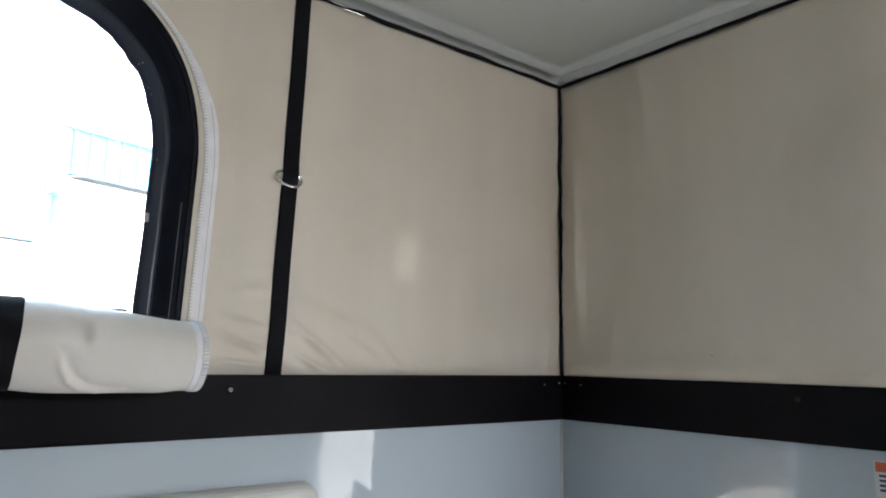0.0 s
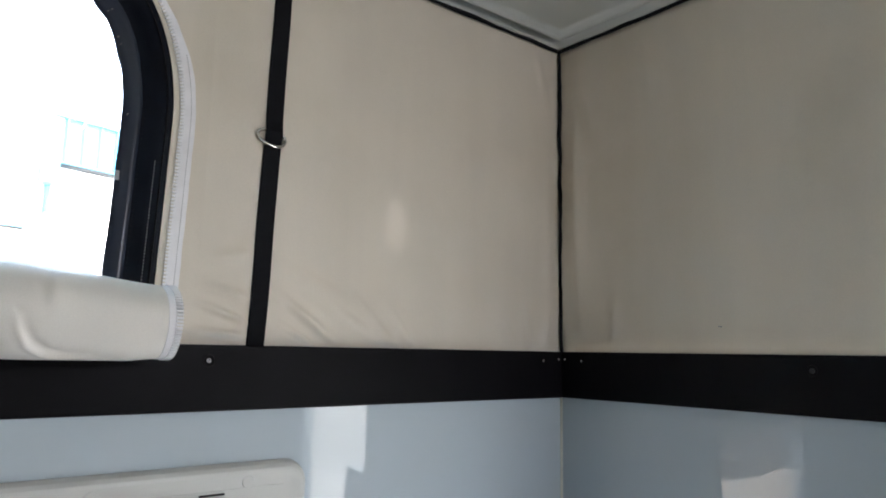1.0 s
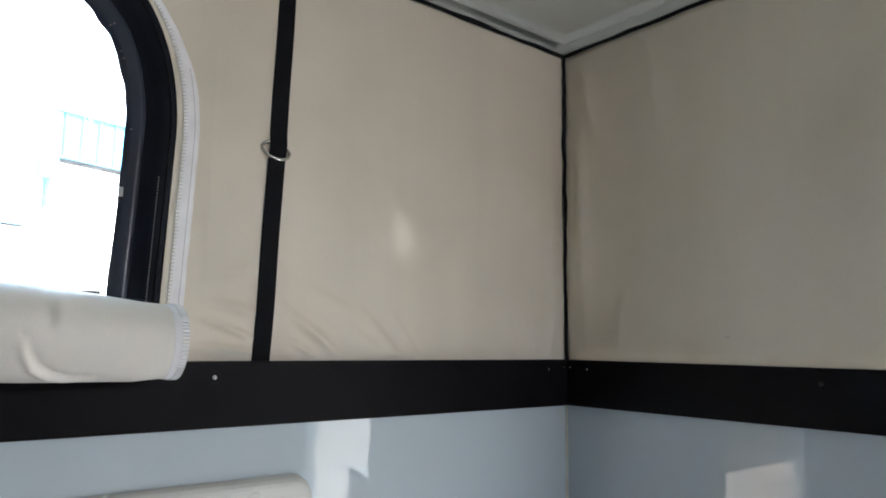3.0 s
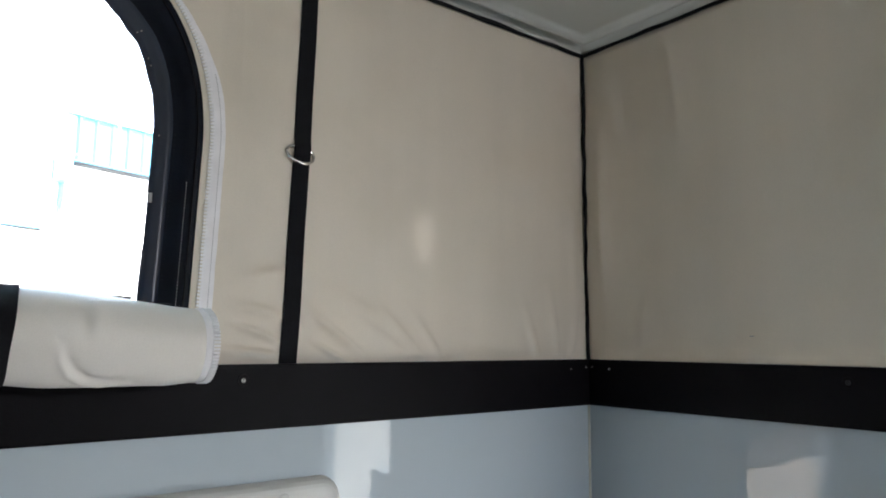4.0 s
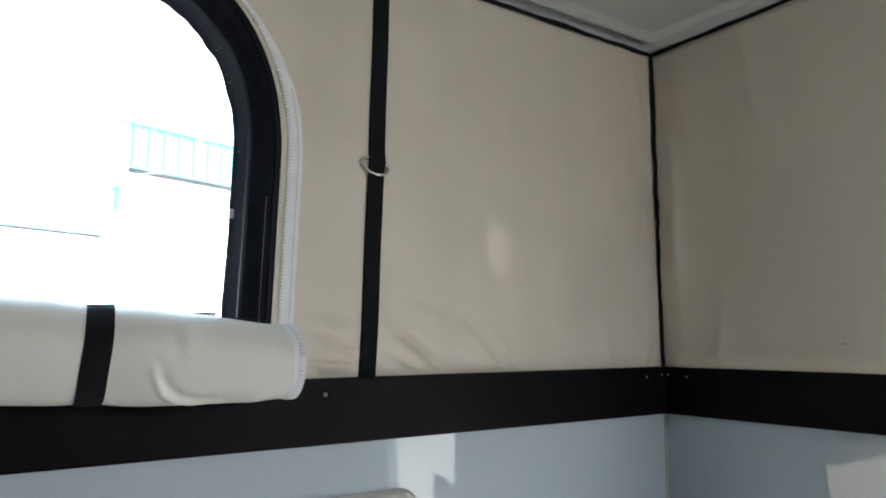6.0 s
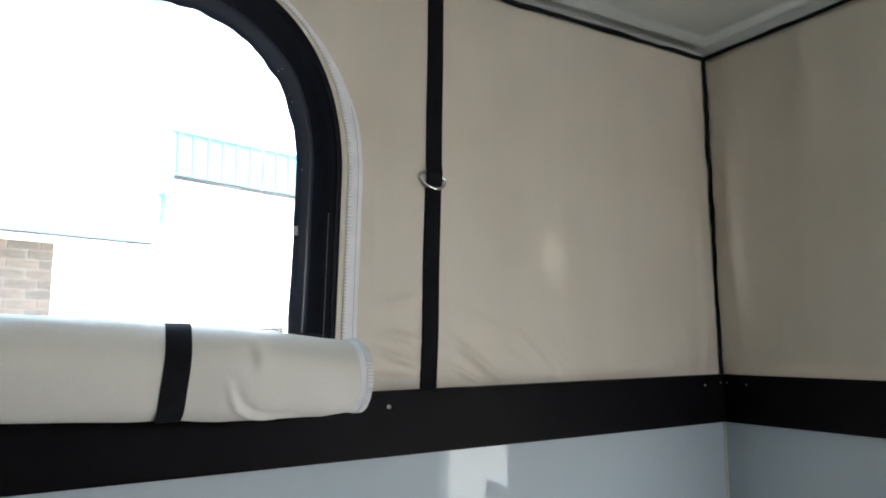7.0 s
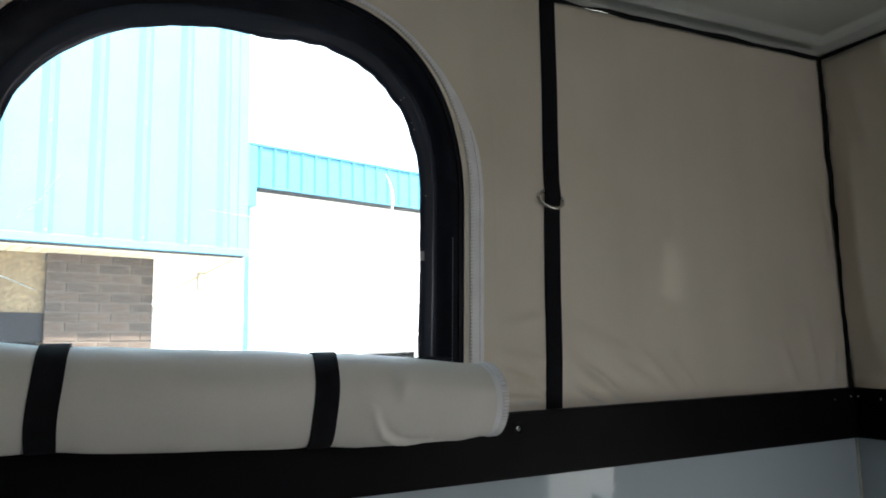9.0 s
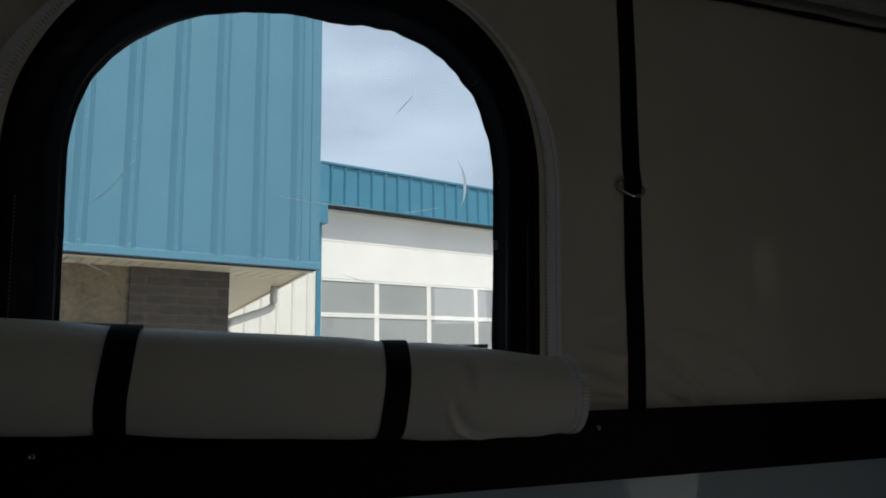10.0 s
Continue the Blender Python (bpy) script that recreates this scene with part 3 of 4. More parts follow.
part("glossy_edge", loft(ring_rows([(mixed(-0.01, count=COUNT, wobble=0.006), 0.0095), (mixed(-0.01, count=COUNT, wobble=0.006), 0.0066), (mixed(0.12, count=COUNT, wobble=0.004), 0.0052),
                                    (mixed(0.24, count=COUNT, wobble=0.003), 0.0036), (mixed(0.36, count=COUNT, wobble=0.003), 0.0020), (mixed(0.37, count=COUNT, wobble=0.003), 0.0036)])), GLOSSY, window,
     "glossy welded strip along the border's inner edge", smooth=True, at=INV)
part("black_zipper", tube([(x, -0.0040, z) for x, z in arch(**{**mixed(0.86), "count": 260})], lambda f: 0.0012 + 0.0004 * math.sin(f * 900), 6), PIPING, window,
     "black zipper sewn along the border", at=INV)
sill = bmesh.new()
box((WX - 0.316, -0.002, 1.285), (WX + 0.310, 0.010, 1.331), 0.002, bm=sill)
part("lower_hem", sill, BORDER, window, at=INV)
mesh_strip = bmesh.new()
for i in range(232):
    x = -1.190 + i * 0.0013
    box((x, 0.003, 1.328), (x + 0.0010, 0.0036, 1.334 + 0.0045 * (i / 232) ** 2), bm=mesh_strip)
for j in range(3):
    box((-1.190 + 0.302 * math.sqrt(max(0.0, (j * 0.0013 - 0.0005) / 0.0065)), 0.0028, 1.3355 + j * 0.0013), (-0.888, 0.0034, 1.3363 + j * 0.0013), bm=mesh_strip)
tagged(part("insect_screen_edge", mesh_strip, MESH, window, "dark insect mesh gathered at the bottom hem", at=INV), kind="stuff")

# a soft sheet 1 mm thick, its room side faintly rippled
pane_pts = arch(**grown(W_IN, 0.02), count=260)
half = len(pane_pts) // 2


def ripple(x, z):
    return 0.00009 * noise.noise(Vector((x * 7, z * 9, 2.0)))


front, back = [], []
for (xa, za), (xb, zb) in zip(pane_pts[::-1][:half], pane_pts[:half]):
    line = [(xa + (xb - xa) * i / 140, za) for i in range(141)]
    if not front or abs(front[-1][0][2] - za) > 0.0015:
        front.append([(x, 0.0112 + ripple(x, z), z) for x, z in line])
        back.append([(x, 0.0125, z) for x, z in line])
sheet = loft(front)
loft([r[::-1] for r in back], bm=sheet)
for k in (0, -1):
    loft([front[k], back[k]], bm=sheet)
for k in (0, -1):
    loft([[r[k] for r in front], [r[k] for r in back]], bm=sheet)
bmesh.ops.remove_doubles(sheet, verts=sheet.verts, dist=0.00001)
pane = part("pane", sheet, VINYL, window, "clear flexible vinyl sheet, lightly scratched", smooth=True, at=INV)
pane.visible_shadow = False


def scratch_material():
    m = bpy.data.materials.new("scratch_in_vinyl")
    m.use_nodes = True
    n, l = m.node_tree.nodes, m.node_tree.links
    n.remove(n["Principled BSDF"])
    clear, milky, mix = n.new("ShaderNodeBsdfTransparent"), n.new("ShaderNodeBsdfRefraction"), n.new("ShaderNodeMixShader")
    milky.inputs["Roughness"].default_value, milky.inputs["IOR"].default_value = 0.6, 1.3
    mix.inputs["Fac"].default_value = 0.8
    l.new(clear.outputs["BSDF"], mix.inputs[1])
    l.new(milky.outputs["BSDF"], mix.inputs[2])
    l.new(mix.outputs["Shader"], n["Material Output"].inputs["Surface"])
    return m


SCRATCH = scratch_material()
SCRATCHES = (([(-0.9235, 1.586), (-0.9165, 1.571), (-0.913, 1.551), (-0.9153, 1.533), (-0.920, 1.522)], 0.0017),
             ([(-1.160, 1.520), (-1.104, 1.514), (-1.071, 1.5124), (-1.027, 1.509)], 0.0008), ([(-0.998, 1.508), (-0.976, 1.513), (-0.950, 1.518)], 0.0009),
             ([(-1.010, 1.640), (-0.985, 1.669)], 0.0011), ([(-1.363, 1.499), (-1.344, 1.518), (-1.3235, 1.551)], 0.0009), ([(-1.389, 1.436), (-1.373, 1.4325), (-1.339, 1.417)], 0.0010),
             ([(-1.086, 1.4276), (-1.050, 1.4174), (-1.0125, 1.414)], 0.0007))


def eased(pts, q):
    """A smooth way through a few places, q from 0 to 1."""
    p = [Vector(v) for v in pts]
    p = [p[0] * 2 - p[1], *p, p[-1] * 2 - p[-2]]
    s = q * (len(pts) - 1)
    i = min(int(s), len(pts) - 2)
    u = s - i
    a, b, c, d = p[i:i + 4]
    return 0.5 * (2 * b + (c - a) * u + (2 * a - 5 * b + 4 * c - d) * u * u + (3 * b - a - 3 * c + d) * u ** 3)


for pts, r in SCRATCHES:
    part("scratch", tube([(v.x, 0.0105, v.y) for v in (eased(pts, i / 24) for i in range(25))], lambda f, r=r: r * (0.2 + math.sin(math.pi * f)), 6, squash=0.3), SCRATCH, window, "fine pale scratch", at=INV)
part("tape_scrap", box((-0.8760, 0.0035, 1.464), (-0.8700, 0.0047, 1.477), 0.0004), THREAD, window, "small translucent scrap of tape", at=INV)

# ---- the window's canvas cover, rolled down and tied ----
RY, RZ = -0.0730, 1.2760
flap = base("rolled_window_flap", pose(WX, RY, RZ), "cream canvas window cover rolled up and tied with two black straps", "window cover")
RX0, RX1 = -1.480, -0.826


TUCK = [(-0.990, -0.20), (-0.986, -0.48), (-0.977, -0.78), (-0.960, -1.04), (-0.940, -1.16), (-0.915, -1.10)]


def roll_point(x, a):
    """The skin of the roll at x and the angle a round it (0 is the room side, 90 up)."""
    f = (x - RX0) / (RX1 - RX0)
    ry = 0.050 - 0.004 * f
    rz = 0.0545 - 0.0090 * max(0.0, (x + 1.0) / 0.174) ** 1.5 if x > -1.0 else 0.0545
    for sx in (-1.0430, -1.3180):
        k = math.exp(-((x - sx) / 0.03) ** 2)
        ry, rz = ry - 0.0020 * k, rz - 0.0025 * k
    y, z = -ry * math.cos(a), rz * math.sin(a)
    d = 0.0022 * noise.noise(Vector((x * 6, math.cos(a) * 1.2, math.sin(a) * 1.2)))
    d -= 0.0020 * math.exp(-((x + 0.966) / 0.008) ** 2 - ((a - 0.38) / 0.26) ** 2)
    d += 0.0030 * math.exp(-((x + 0.954) / 0.010) ** 2 - ((a - 0.50) / 0.40) ** 2)
    best, sign, where = 9.0, 1.0, 0.0
    for k, ((xa, aa), (xb, ab)) in enumerate(zip(TUCK, TUCK[1:])):
        ux, uz, px, pz = xb - xa, 0.052 * (ab - aa), x - xa, 0.052 * (a - aa)
        q = min(1.0, max(0.0, (px * ux + pz * uz) / (ux * ux + uz * uz)))
        far = math.hypot(px - q * ux, pz - q * uz)
        if far < best:
            best, sign, where = far, (1.0 if ux * pz - uz * px > 0 else -1.0), (k + q) / (len(TUCK) - 1)
    if best < 0.03:
        side = best * sign
        fade = math.sin(math.pi * min(1.0, max(0.0, 0.08 + where * 0.9))) ** 0.7
        d += fade * ((0.35 + 0.65 * where) * (0.0060 * math.exp(-(side / 0.0040) ** 2) - 0.0055 * math.exp(-((side - 0.0080) / 0.006) ** 2)))
    d += 0.0020 * math.exp(-((x + 0.870) / 0.014) ** 2 - ((a + 1.0) / 0.4) ** 2)
    k = 1 + d / 0.05
    return Vector((x - WX, y * k, z * k + 0.058 * max(0.0, -0.86 - x)))


ring_a = [2 * math.pi * k / 120 for k in range(120)]
ring_a = [a - 2 * math.pi if a > math.pi else a for a in ring_a]
xs = [RX0 + 0.40 * i / 60 for i in range(60)] + [RX0 + 0.40 + (RX1 - RX0 - 0.40) * i / 110 for i in range(111)]
part("roll", loft([[roll_point(x, a) for a in ring_a] for x in xs], wrap=True, caps=True), LINING, flap, smooth=True)
# the spiral of cloth at its end
spiral = []
for i in range(90):
    q = i / 89
    a = 2 * math.pi * 3 * q
    p = roll_point(RX1 - 0.001, math.atan2(math.sin(a), math.cos(a)))
    spiral.append((RX1 - WX + 0.002, p.y * (0.15 + 0.8 * q), p.z * (0.15 + 0.8 * q)))
part("rolled_edge", tube(spiral, 0.0024, 6), LINING, flap, smooth=True)
tape_rows = []
for x, k in ((RX1 - 0.0060, 1.000), (RX1 - 0.0052, 1.012), (RX1 + 0.003, 1.014), (RX1 + 0.004, 0.98)):
    row = []
    for a in ring_a:
        p = roll_point(min(x, RX1), a)
        row.append((x - WX, p.y * k, p.z * k))
    tape_rows.append(row)
part("zipper_tape", loft(tape_rows, wrap=True), ZIP, flap, "white zipper tape along the rolled edge")
tb = bmesh.new()
for i in range(70):
    a = 2 * math.pi * i / 70
    a = a - 2 * math.pi if a > math.pi else a
    p = roll_point(RX1, a)
    v = Vector((0, p.y, p.z))
    c = Vector((RX1 - WX + 0.0065, p.y * 0.99, p.z * 0.99))
    t1 = Vector((0, -math.sin(a) * -1, math.cos(a))).normalized()
    n1 = v.normalized()
    vs = [tb.verts.new(c + Vector((sx * 0.0042, 0, 0)) + t1 * (st * 0.0013) + n1 * (sn * 0.0026)) for sx in (-1, 1) for st, sn in ((-1, -1), (1, -1), (1, 1), (-1, 1))]
    for f in ((0, 1, 2, 3), (4, 7, 6, 5), (0, 4, 5, 1), (1, 5, 6, 2), (2, 6, 7, 3), (3, 7, 4, 0)):
        tb.faces.new([vs[k] for k in f])
tagged(part("zipper_teeth", tb, TEETH, flap, "white moulded zipper teeth"), kind="stuff")
for sx, lean, bow in ((-1.0388, -0.010, 0.008), (-1.3140, -0.011, 0.005)):
    rows = []
    for k, e in ((1.010, -1), (1.045, -1), (1.045, 1), (1.010, 1)):
        row = []
        for a in ring_a:
            p = roll_point(sx, a)
            row.append((sx - WX + e * 0.0138 + lean * (1 - math.sin(a)) * 0.4 + 0.0003 * math.sin(a * 5) - 0.45 * bow * max(0.0, math.cos(a)), p.y * k, p.z * k))
        rows.append(row)
    part("tie_strap", loft(rows + [rows[0]], wrap=True), WEB, flap, "black webbing tie", smooth=False)
    # its tail runs up behind the roll to the hem
    part("strap_anchor", box((sx - WX - 0.0138, 0.050, -0.02), (sx - WX + 0.0138, 0.070, 0.052), 0.001), WEB, flap)

# ---- strap with a D-ring on the canvas ----
SX = -0.6580
strap = base("webbing_strap", pose(SX, 0, BT), "black webbing strap sewn down the canvas with a metal ring", "strap")
rows = []
for i in range(81):
    f = i / 80
    z = BT + 0.001 + (CT - BT + 0.004) * f
    x = SX - 0.010 + 0.020 * f + 0.0012 * noise.noise(Vector((f * 5, 1, 0)))
    y = -sum(slack(x, z + 0.012 * e) for e in range(-3, 4)) / 7 - 0.0012 - 0.0032 * math.exp(-((z - 1.570) / 0.014) ** 2)
    rows.append([(x - SX + u, y - h, z - BT) for u, h in ((-0.0136, -0.001), (-0.0136, 0.0018), (-0.012, 0.0024), (0.012, 0.0024), (0.0136, 0.0018), (0.0136, -0.001))])
part("webbing", loft(rows, wrap=True, caps=True), WEB, strap)
ring_pts = []
for i in range(49):
    a = 2 * math.pi * i / 48
    ring_pts.append((-0.003 + 0.0225 * math.cos(a), -0.0058 - 0.0065 * max(0, -math.sin(a)), 0.3165 + (0.0155 if math.sin(a) < 0 else 0.0110) * math.sin(a) - 0.07 * 0.0225 * math.cos(a)))
part("d_ring", tube(ring_pts, 0.0026, 12), CHROME, strap, "shiny nickel D-ring", smooth=True)
st = bmesh.new()
for e in (-0.0112, 0.0112):
    for i in range(150):
        z = 0.004 + i * 0.0042
        x = -0.010 + 0.020 * z / 0.648
        box((x + e - 0.0004, -0.0046, z), (x + e + 0.0004, -0.0022, z + 0.0024), bm=st)
tagged(part("stitching", st, PIPING, strap), kind="stuff")

# ---- moulded panel low on the shell ----
panel = base("access_panel", pose(-0.579, -0.010 + 0.235 * DRAFT, 0.981, 2.58, 0, 0), "grey-white moulded plastic panel with slots on the shell wall", "panel")


def rounded(w, h, r, count=8):
    pts = []
    for cx, cz, a0 in ((-r, h - r, 0), (-w + r, h - r, 90), (-w + r, r, 180), (-r, r, 270)):
        for i in range(count + 1):
            a = radians(a0 + 90 * i / count)
            pts.append((cx + r * math.cos(a), cz + r * math.sin(a)))
    return pts


PW, PH = 0.70, 0.106
rows = []
for inset, d in ((0.0, 0.0), (0.001, 0.006), (0.004, 0.012), (0.009, 0.0155), (0.014, 0.0165), (0.020, 0.0160), (0.026, 0.0150), (0.032, 0.0145)):
    o = rounded(PW - 2 * inset, PH - 2 * inset, max(0.003, 0.036 - inset))
    rows.append([(x - inset, -d, z + inset) for x, z in o])
part("body", loft(rows, wrap=True, caps=True), ABS, panel, smooth=False)
for x in (-0.096, -0.298, -0.50):
    rows = [[(x + r * math.cos(a), -0.0150 - h, 0.0815 + r * math.sin(a)) for a in (2 * math.pi * k / 24 for k in range(24))] for r, h in ((0.0085, 0.0), (0.0085, 0.0015), (0.0075, 0.0022), (0.002, 0.0024))]
    part("push_button", loft(rows, wrap=True, caps=True), ABS, panel, "round plastic fastener", smooth=False)
for x in (-0.146, -0.243, -0.337, -0.431):
    s = box((x - 0.0180, -0.0153, 0.0665), (x + 0.0180, -0.0130, 0.0695), 0.0006)
    part("slot", s, DARK, panel, "narrow dark slot")
    part("slot_lip", box((x - 0.0185, -0.0160, 0.0637), (x + 0.0185, -0.0130, 0.0663), 0.0008), ABS, panel)
part("ridge", tube([(-0.04, -0.0143, 0.0725), (-0.66, -0.0143, 0.0725)], 0.0010, 6), ABS, panel)

# ---- safety label on the east shell wall ----
sticker = base("warning_label", pose(-0.0105 + 0.11 * DRAFT, -0.604, 1.0935, 0, 0, -90) @ pose(0, 0, 0, 2.58, 0, 0), "small printed warning label with an orange heading", "label")
part("paper", box((0, -0.0006, 0), (0.075, 0.0, 0.052), 0.0), LABEL_W, sticker)
part("heading", box((0.002, -0.0009, 0.036), (0.073, -0.0006, 0.050), 0.0), LABEL_R, sticker, "orange heading block")
for j in range(4):
    for x, w in ((0.006, 0.014), (0.023, 0.022), (0.048, 0.012 + 0.002 * (j % 3))):
        part("print_line", box((x, -0.0009, 0.029 - j * 0.0068), (x + w, -0.0006, 0.0325 - j * 0.0068)), INK, sticker)

# ---- yard and buildings outside ----
GZ = -0.70
gb = bmesh.new()
loft([[(-600, -600, GZ), (600, -600, GZ)], [(-600, 600, GZ), (600, 600, GZ)]], bm=gb)
tagged(part("ground", gb, YARD), "pale worn concrete yard", "ground", kind="structure")

hall = base("blue_clad_building", pose(-0.2875, 4.656, GZ, 0, 0, 17.04), "building with blue ribbed steel cladding above a brick base", "building")
SB = 2.772         # underside of the cladding over the yard
HX = -9.0
part("wall", box((HX, 0.0, SB), (0.0, 0.05, 9.0)), BLUE, hall, "flat blue steel sheets")


def rib_mesh(name, z0, z1, w0, w1, h, mat):
    bm = bmesh.new()
    prof = [(-w0 / 2, 0.0), (-w1 / 2, -h), (-w1 / 6, -h), (0, -h * 0.93), (w1 / 6, -h), (w1 / 2, -h), (w0 / 2, 0.0)]
    n = 24
    loft([[(x, y, z0 + (z1 - z0) * k / n) for x, y in prof] for k in range(n + 1)], wrap=True, caps=True, bm=bm)
    bmesh.ops.recalc_face_normals(bm, faces=bm.faces)
    me = bpy.data.meshes.new(name)
    bm.to_mesh(me)
    bm.free()
    me.materials.append(mat)
    return me


RIB = rib_mesh("rib", SB + 0.02, 9.0, 0.106, 0.028, 0.036, BLUE)
HEAD = bpy.data.meshes.new("fixing")
hb = bmesh.new()
loft([[(r * math.cos(a), -h, r * math.sin(a)) for a in (2 * math.pi * k / 8 for k in range(8))] for r, h in ((0.0060, 0), (0.0060, 0.003), (0.003, 0.006))], wrap=True, caps=True, bm=hb)
hb.to_mesh(HEAD)
hb.free()
HEAD.materials.append(FIXING)
rib_x = [-0.191 - 0.303 * k for k in range(24)]
for k, x in enumerate(rib_x):
    shared("rib", RIB, hall, pose(x, 0.0, 0))
    if k < 9:
        for j in range(4):
            shared("fixing", HEAD, hall, pose(x + 0.004, -0.035, SB + 0.06 + 0.62 * j + 0.1 * ((k * 7) % 3) * (j > 0)))
part("corner_flashing", box((-0.072, -0.007, SB - 0.02), (0.012, 0.06, 9.0), 0.004), BLUE, hall, "folded blue corner flashing")
for j in range(4):
    shared("fixing", HEAD, hall, pose(-0.03, -0.007, SB + 0.3 + 0.75 * j))
drip = [(0.0, SB + 0.045), (-0.040, SB + 0.030), (-0.042, SB - 0.016), (-0.036, SB - 0.022), (0.03, SB - 0.022), (0.03, SB + 0.045)]
part("drip_edge", loft([[(x, y, z) for y, z in drip] for x in (HX, 0.012)], wrap=True, caps=True), BLUE, hall, "blue drip flashing under the cladding")
SKEW = 0.236       # the eaves run out of square with the front
edge_x = lambda y: -0.078 + y * SKEW
boards = bmesh.new()
for k in range(90):      # short boards along the front of the soffit
    x1 = 0.02 - 0.098 * k
    x0 = x1 - 0.085
    y0, y1 = max(0.03, (x0 + 0.078) / SKEW), max(0.03, (x1 + 0.078) / SKEW)
    if y0 < 0.50:
        loft([[(x0, y0, z) for z in (SB - 0.030, SB - 0.038)] + [(x1, min(y1, 0.52), z) for z in (SB - 0.038, SB - 0.030)],
              [(x0, 0.52, z) for z in (SB - 0.030, SB - 0.038)] + [(x1, 0.521, z) for z in (SB - 0.038, SB - 0.030)]], wrap=True, bm=boards)
part("soffit_boards", boards, SOFFIT, hall, "short cream vinyl boards with open joints")
# solid dark strip stands in for the shadow line below the drip
part("drip_shadow_gap", box((HX, -0.034, SB - 0.032), (-0.03, 0.003, SB - 0.023)), FRAME_SHADE, hall, "dark strip put in for the shade under the drip flashing")
sb = loft([[(HX, y, SB - 0.027), (edge_x(y) - 0.01, y, SB - 0.027)] for y in (0.03, 5.6)])
part("soffit_backing", sb, FRAME_SHADE, hall, "dark backing sheet behind the soffit boards")
sp = loft([[(HX, y, SB - 0.037), (edge_x(y) - 0.006, y, SB - 0.037), (edge_x(y) - 0.006, y, SB - 0.029), (HX, y, SB - 0.029)] for y in (0.53, 5.6)], wrap=True, caps=True)
part("soffit_panel", sp, SOFFIT, hall, "plain cream soffit sheet")
eb = loft([[(edge_x(y) - 0.016, y, SB - 0.050), (edge_x(y) + 0.008, y, SB - 0.050), (edge_x(y) + 0.008, y, SB - 0.005), (edge_x(y) - 0.016, y, SB - 0.005)] for y in (0.0, 5.6)], wrap=True, caps=True)
part("soffit_edge", eb, SOFFIT, hall)
part("soffit_channel", box((HX, 0.004, SB - 0.044), (-0.03, 0.032, SB - 0.022), 0.003), SOFFIT, hall, "cream trim along the soffit")
PL, PR = -1.292, -0.576      # the brick pier
part("pier_core", box((PL, 0.335, 0.0), (PR, 3.4, SB - 0.03)), MORTAR, hall, "mortar joints of the brick pier")
part("stucco_panel", box((HX, 0.37, 2.325), (PL, 0.70, SB - 0.03), 0.004), STUCCO, hall, "rough tan stucco panel")
part("window_head", box((HX, 0.352, 2.13), (PL, 0.70, 2.325), 0.005), FRAME_SHADE, hall, "dark metal window head")
part("glazing", box((HX, 0.56, 0.0), (PL, 0.60, 2.13)), GLASS_D, hall, "dark window glass")
for x in (-1.36, -2.5, -3.6):
    part("window_post", box((x - 0.04, 0.49, 0.0), (x + 0.02, 0.56, 2.13), 0.004), FRAME_SHADE, hall)
part("downpipe", tube([(0.130, 1.10, SB - 0.04), (0.126, 1.10, SB - 0.10), (0.122, 1.10, SB - 0.175), (0.110, 1.09, SB - 0.215), (0.075, 1.07, SB - 0.245), (0.010, 1.03, SB - 0.268),
                       (-0.25, 0.82, SB - 0.345), (-0.47, 0.58, SB - 0.405), (-0.525, 0.50, SB - 0.430), (-0.535, 0.47, SB - 0.48), (-0.535, 0.47, 0.0)], 0.034, 10), PIPE, hall, "white bent downpipe from the eaves", smooth=True)

shed = base("workshop_building", pose(1.2755, 12.52, GZ, 0, 0, 15.77), "low workshop with a blue fascia and a glazed overhead door", "building")
FB, FT = 5.10, 5.92
part("fascia", box((-0.12, 0.0, FB), (16.0, 0.30, FT), 0.0), BLUE_D, shed, "blue ribbed steel fascia")
FRIB = rib_mesh("fascia_rib", FB + 0.01, FT - 0.03, 0.078, 0.026, 0.042, BLUE_D)
for k in range(50):
    shared("fascia_rib", FRIB, shed, pose(0.084 + 0.305 * k, 0.0, 0))
part("coping", box((-0.14, -0.045, FT - 0.02), (16.0, 0.46, FT + 0.025), 0.004), BLUE_D, shed, "blue coping flashing")
part("fascia_foot", box((0.0, -0.040, FB - 0.006), (16.0, 0.02, FB + 0.02), 0.004), BLUE_D, shed, "blue drip flashing under the fascia")
part("fascia_return", box((-0.19, -0.03, FB - 0.382), (0.01, 0.40, FT - 0.022), 0.004), BLUE_D, shed, "blue fascia end panel")
# the underside's shade is put into this lining's dark colour
part("fascia_soffit", box((0.012, 0.022, FB - 0.022), (16.0, 0.28, FB - 0.004)), FRAME_SHADE, shed, "lining under the fascia with its shade painted dark")
part("door_head", box((0.03, 0.28, FB - 0.060), (16.0, 0.335, FB - 0.004)), WHITE, shed, "cream door head trim")
part("corner_post", box((-0.065, 0.27, 0.0), (0.03, 0.38, FB - 0.02), 0.004), BLUE_D, shed, "blue steel corner trim")
part("end_wall", box((-9.0, 0.32, 0.0), (-0.065, 0.42, FB)), WHITE, shed, "white ribbed steel wall")
WRIB = rib_mesh("wall_rib", 0.0, FB, 0.09, 0.03, 0.03, WHITE)
for k in range(20):
    shared("wall_rib", WRIB, shed, pose(-0.22 - 0.305 * k, 0.32, 0))
part("wall_above_door", box((0.03, 0.345, FB + 0.052), (16.0, 0.42, FT - 0.03)), WHITE, shed)
door = new("overhead_door")
door.parent = shed
tagged(door, "white sectional overhead door with two rows of frosted panes")
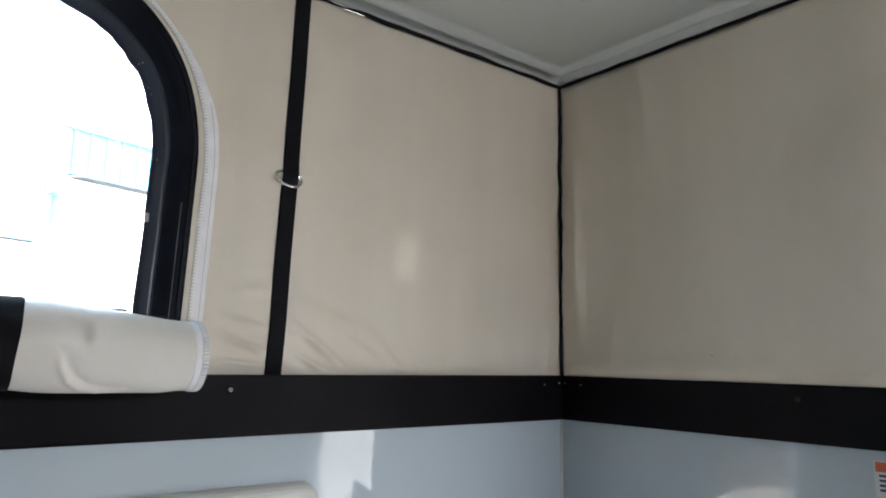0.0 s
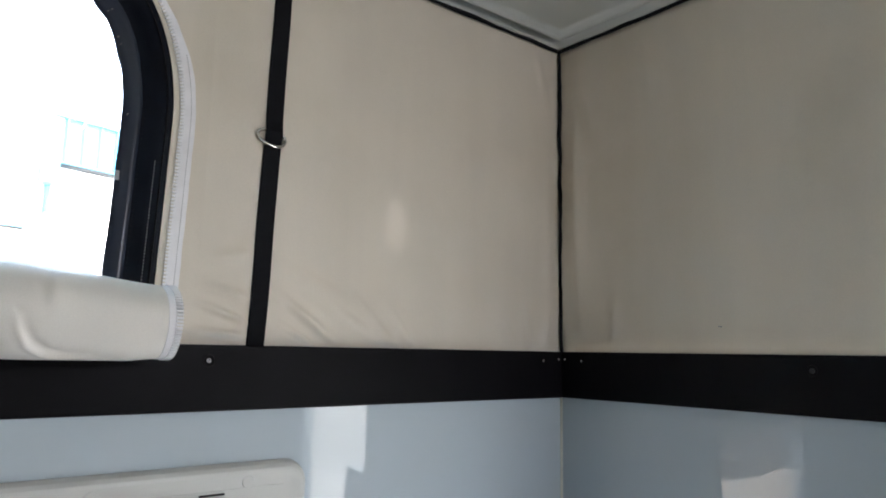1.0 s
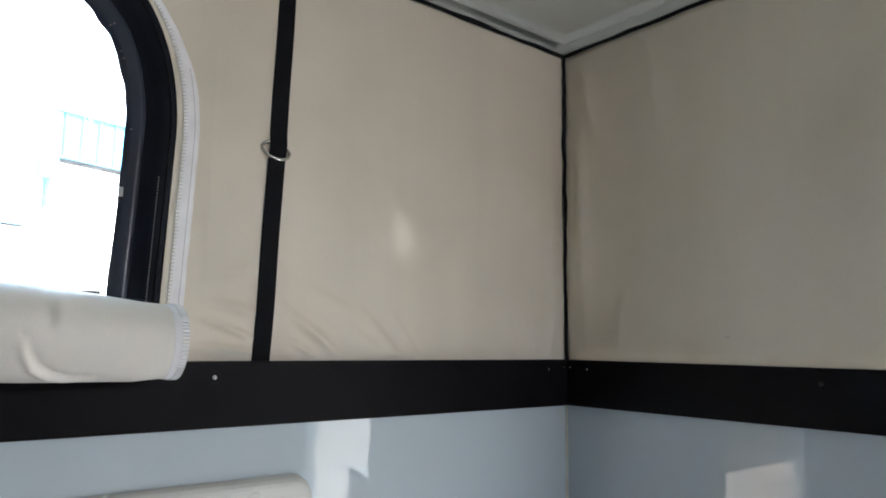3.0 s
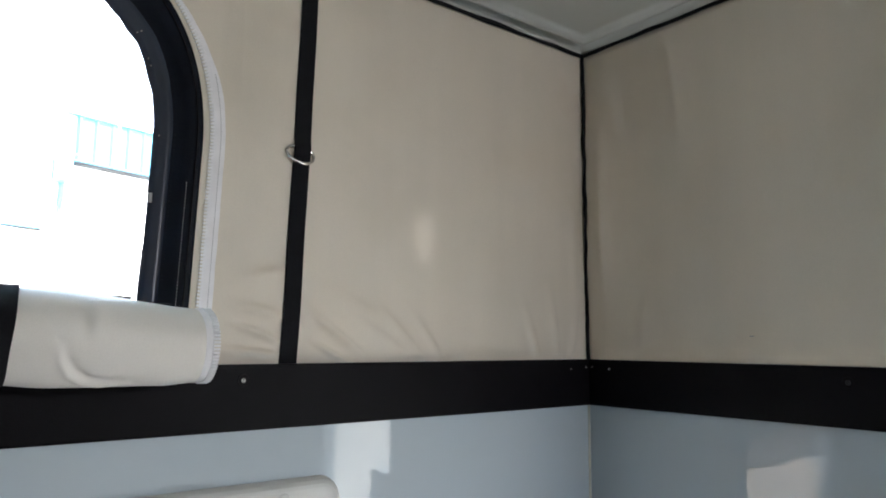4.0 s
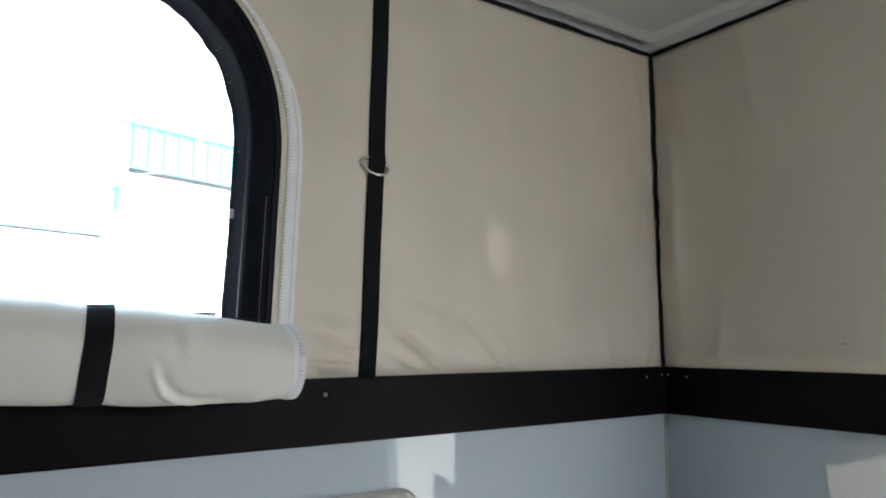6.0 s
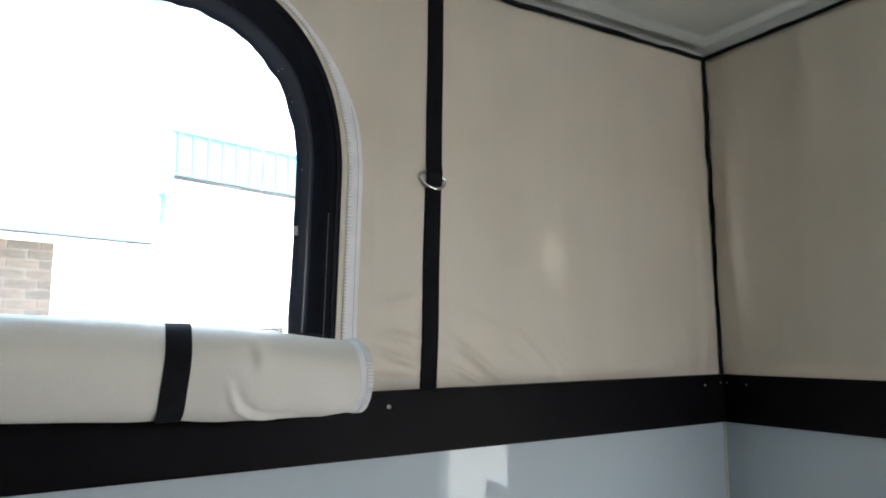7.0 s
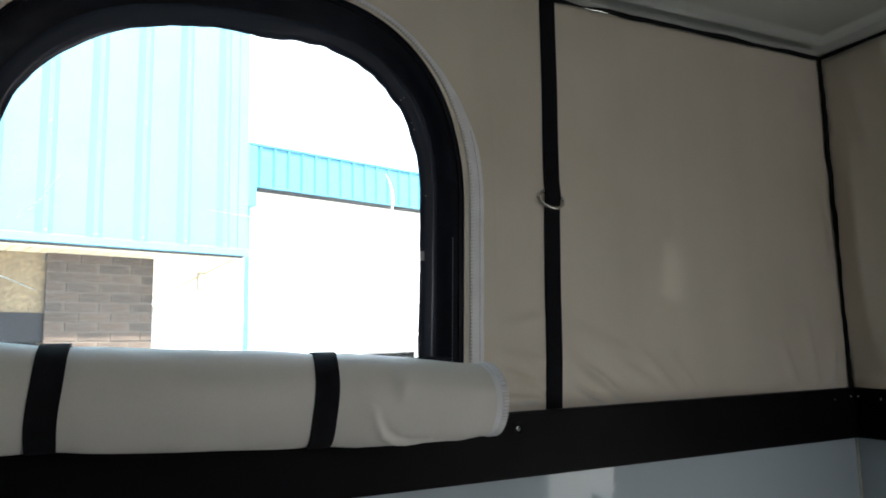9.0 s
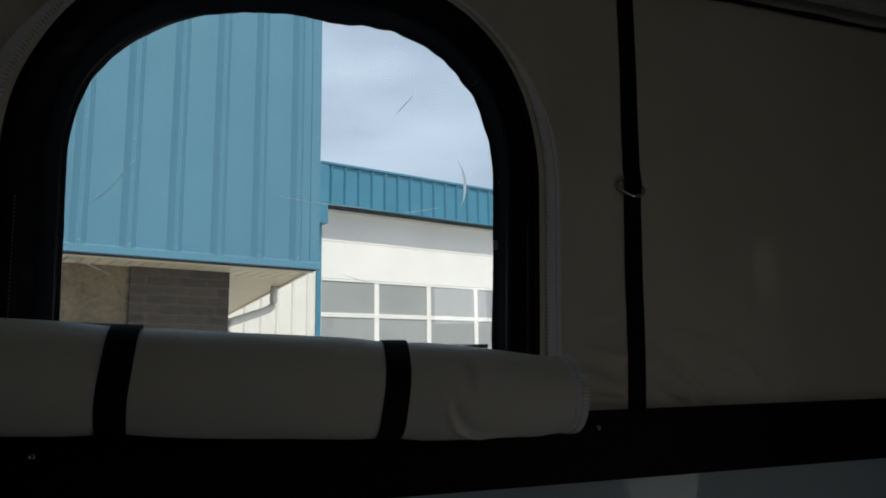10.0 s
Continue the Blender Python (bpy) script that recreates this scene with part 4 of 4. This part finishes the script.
DX0, DP = 0.03, 1.292
DX1 = DX0 + DP * 5
edges = [FB + 0.05, 4.4485, 3.702, 2.995, 2.288, 1.581, 0.874, 0.0]
for k, (hi, lo) in enumerate(zip(edges, edges[1:])):
    if k in (2, 3, 4):
        sec = bmesh.new()
        box((DX0, 0.34, hi - 0.042), (DX1, 0.385, hi - 0.003), 0.003, bm=sec)
        box((DX0, 0.34, lo + 0.003), (DX1, 0.385, lo + 0.042), 0.003, bm=sec)
        for j in range(6):
            x = DX0 - 0.015 + DP * j
            box((max(DX0, x - 0.055), 0.342, lo + 0.042), (min(DX1, x + 0.055), 0.383, hi - 0.042), bm=sec)
        part("door_rail", sec, DOOR_W, door, "white rails and stiles of a glazed section")
        for j in range(5):
            part("door_pane", box((DX0 - 0.015 + 0.055 + DP * j, 0.357, lo + 0.040), (DX0 - 0.070 + DP * (j + 1), 0.365, hi - 0.040)), PANE, door)
    else:
        sec = box((DX0, 0.34, lo + 0.003), (DX1, 0.385, hi - 0.003), 0.006)
        for j in range(1, 4):      # shallow pressed lines along the sheet
            z = lo + (hi - lo) * j / 4
            box((DX0 + 0.02, 0.3385, z - 0.010), (DX1 - 0.02, 0.342, z + 0.010), 0.0012, bm=sec)
        part("door_section", sec, DOOR_W, door)
part("jamb", box((DX1, 0.32, 0.0), (16.0, 0.42, FB)), WHITE, shed)

# bricks of the pier, front face, in running bond
rng = random.Random(4)
brick_lib = {}
for w in (0.198, 0.158, 0.104, 0.082):
    for v in range(3):
        bb = box((0, -0.006, 0), (w, 0.03, 0.0585), 0.0025, seg=1)
        for p in bb.verts:
            p.co += Vector((rng.uniform(-1, 1) * 0.0012, rng.uniform(-1, 1) * 0.001, rng.uniform(-1, 1) * 0.0012))
        me = bpy.data.meshes.new("brick")
        bb.to_mesh(me)
        bb.free()
        me.materials.append(BRICK)
        brick_lib[w, v] = me
row_z, k = SB - 0.034 - 0.0585, 0
while row_z > 1.5:
    x = PL
    widths = ((0.198, 0.198, 0.198, 0.082), (0.104, 0.198, 0.198, 0.158))[k % 2]
    gap = (PR - PL - sum(widths)) / (len(widths) - 1)
    for w in widths:
        shared("brick", brick_lib[w, rng.randrange(3)], hall, pose(x, 0.335 + rng.uniform(-0.003, 0.002), row_z + rng.uniform(-0.001, 0.001)))
        x += w + gap
    row_z -= 0.0687
    k += 1
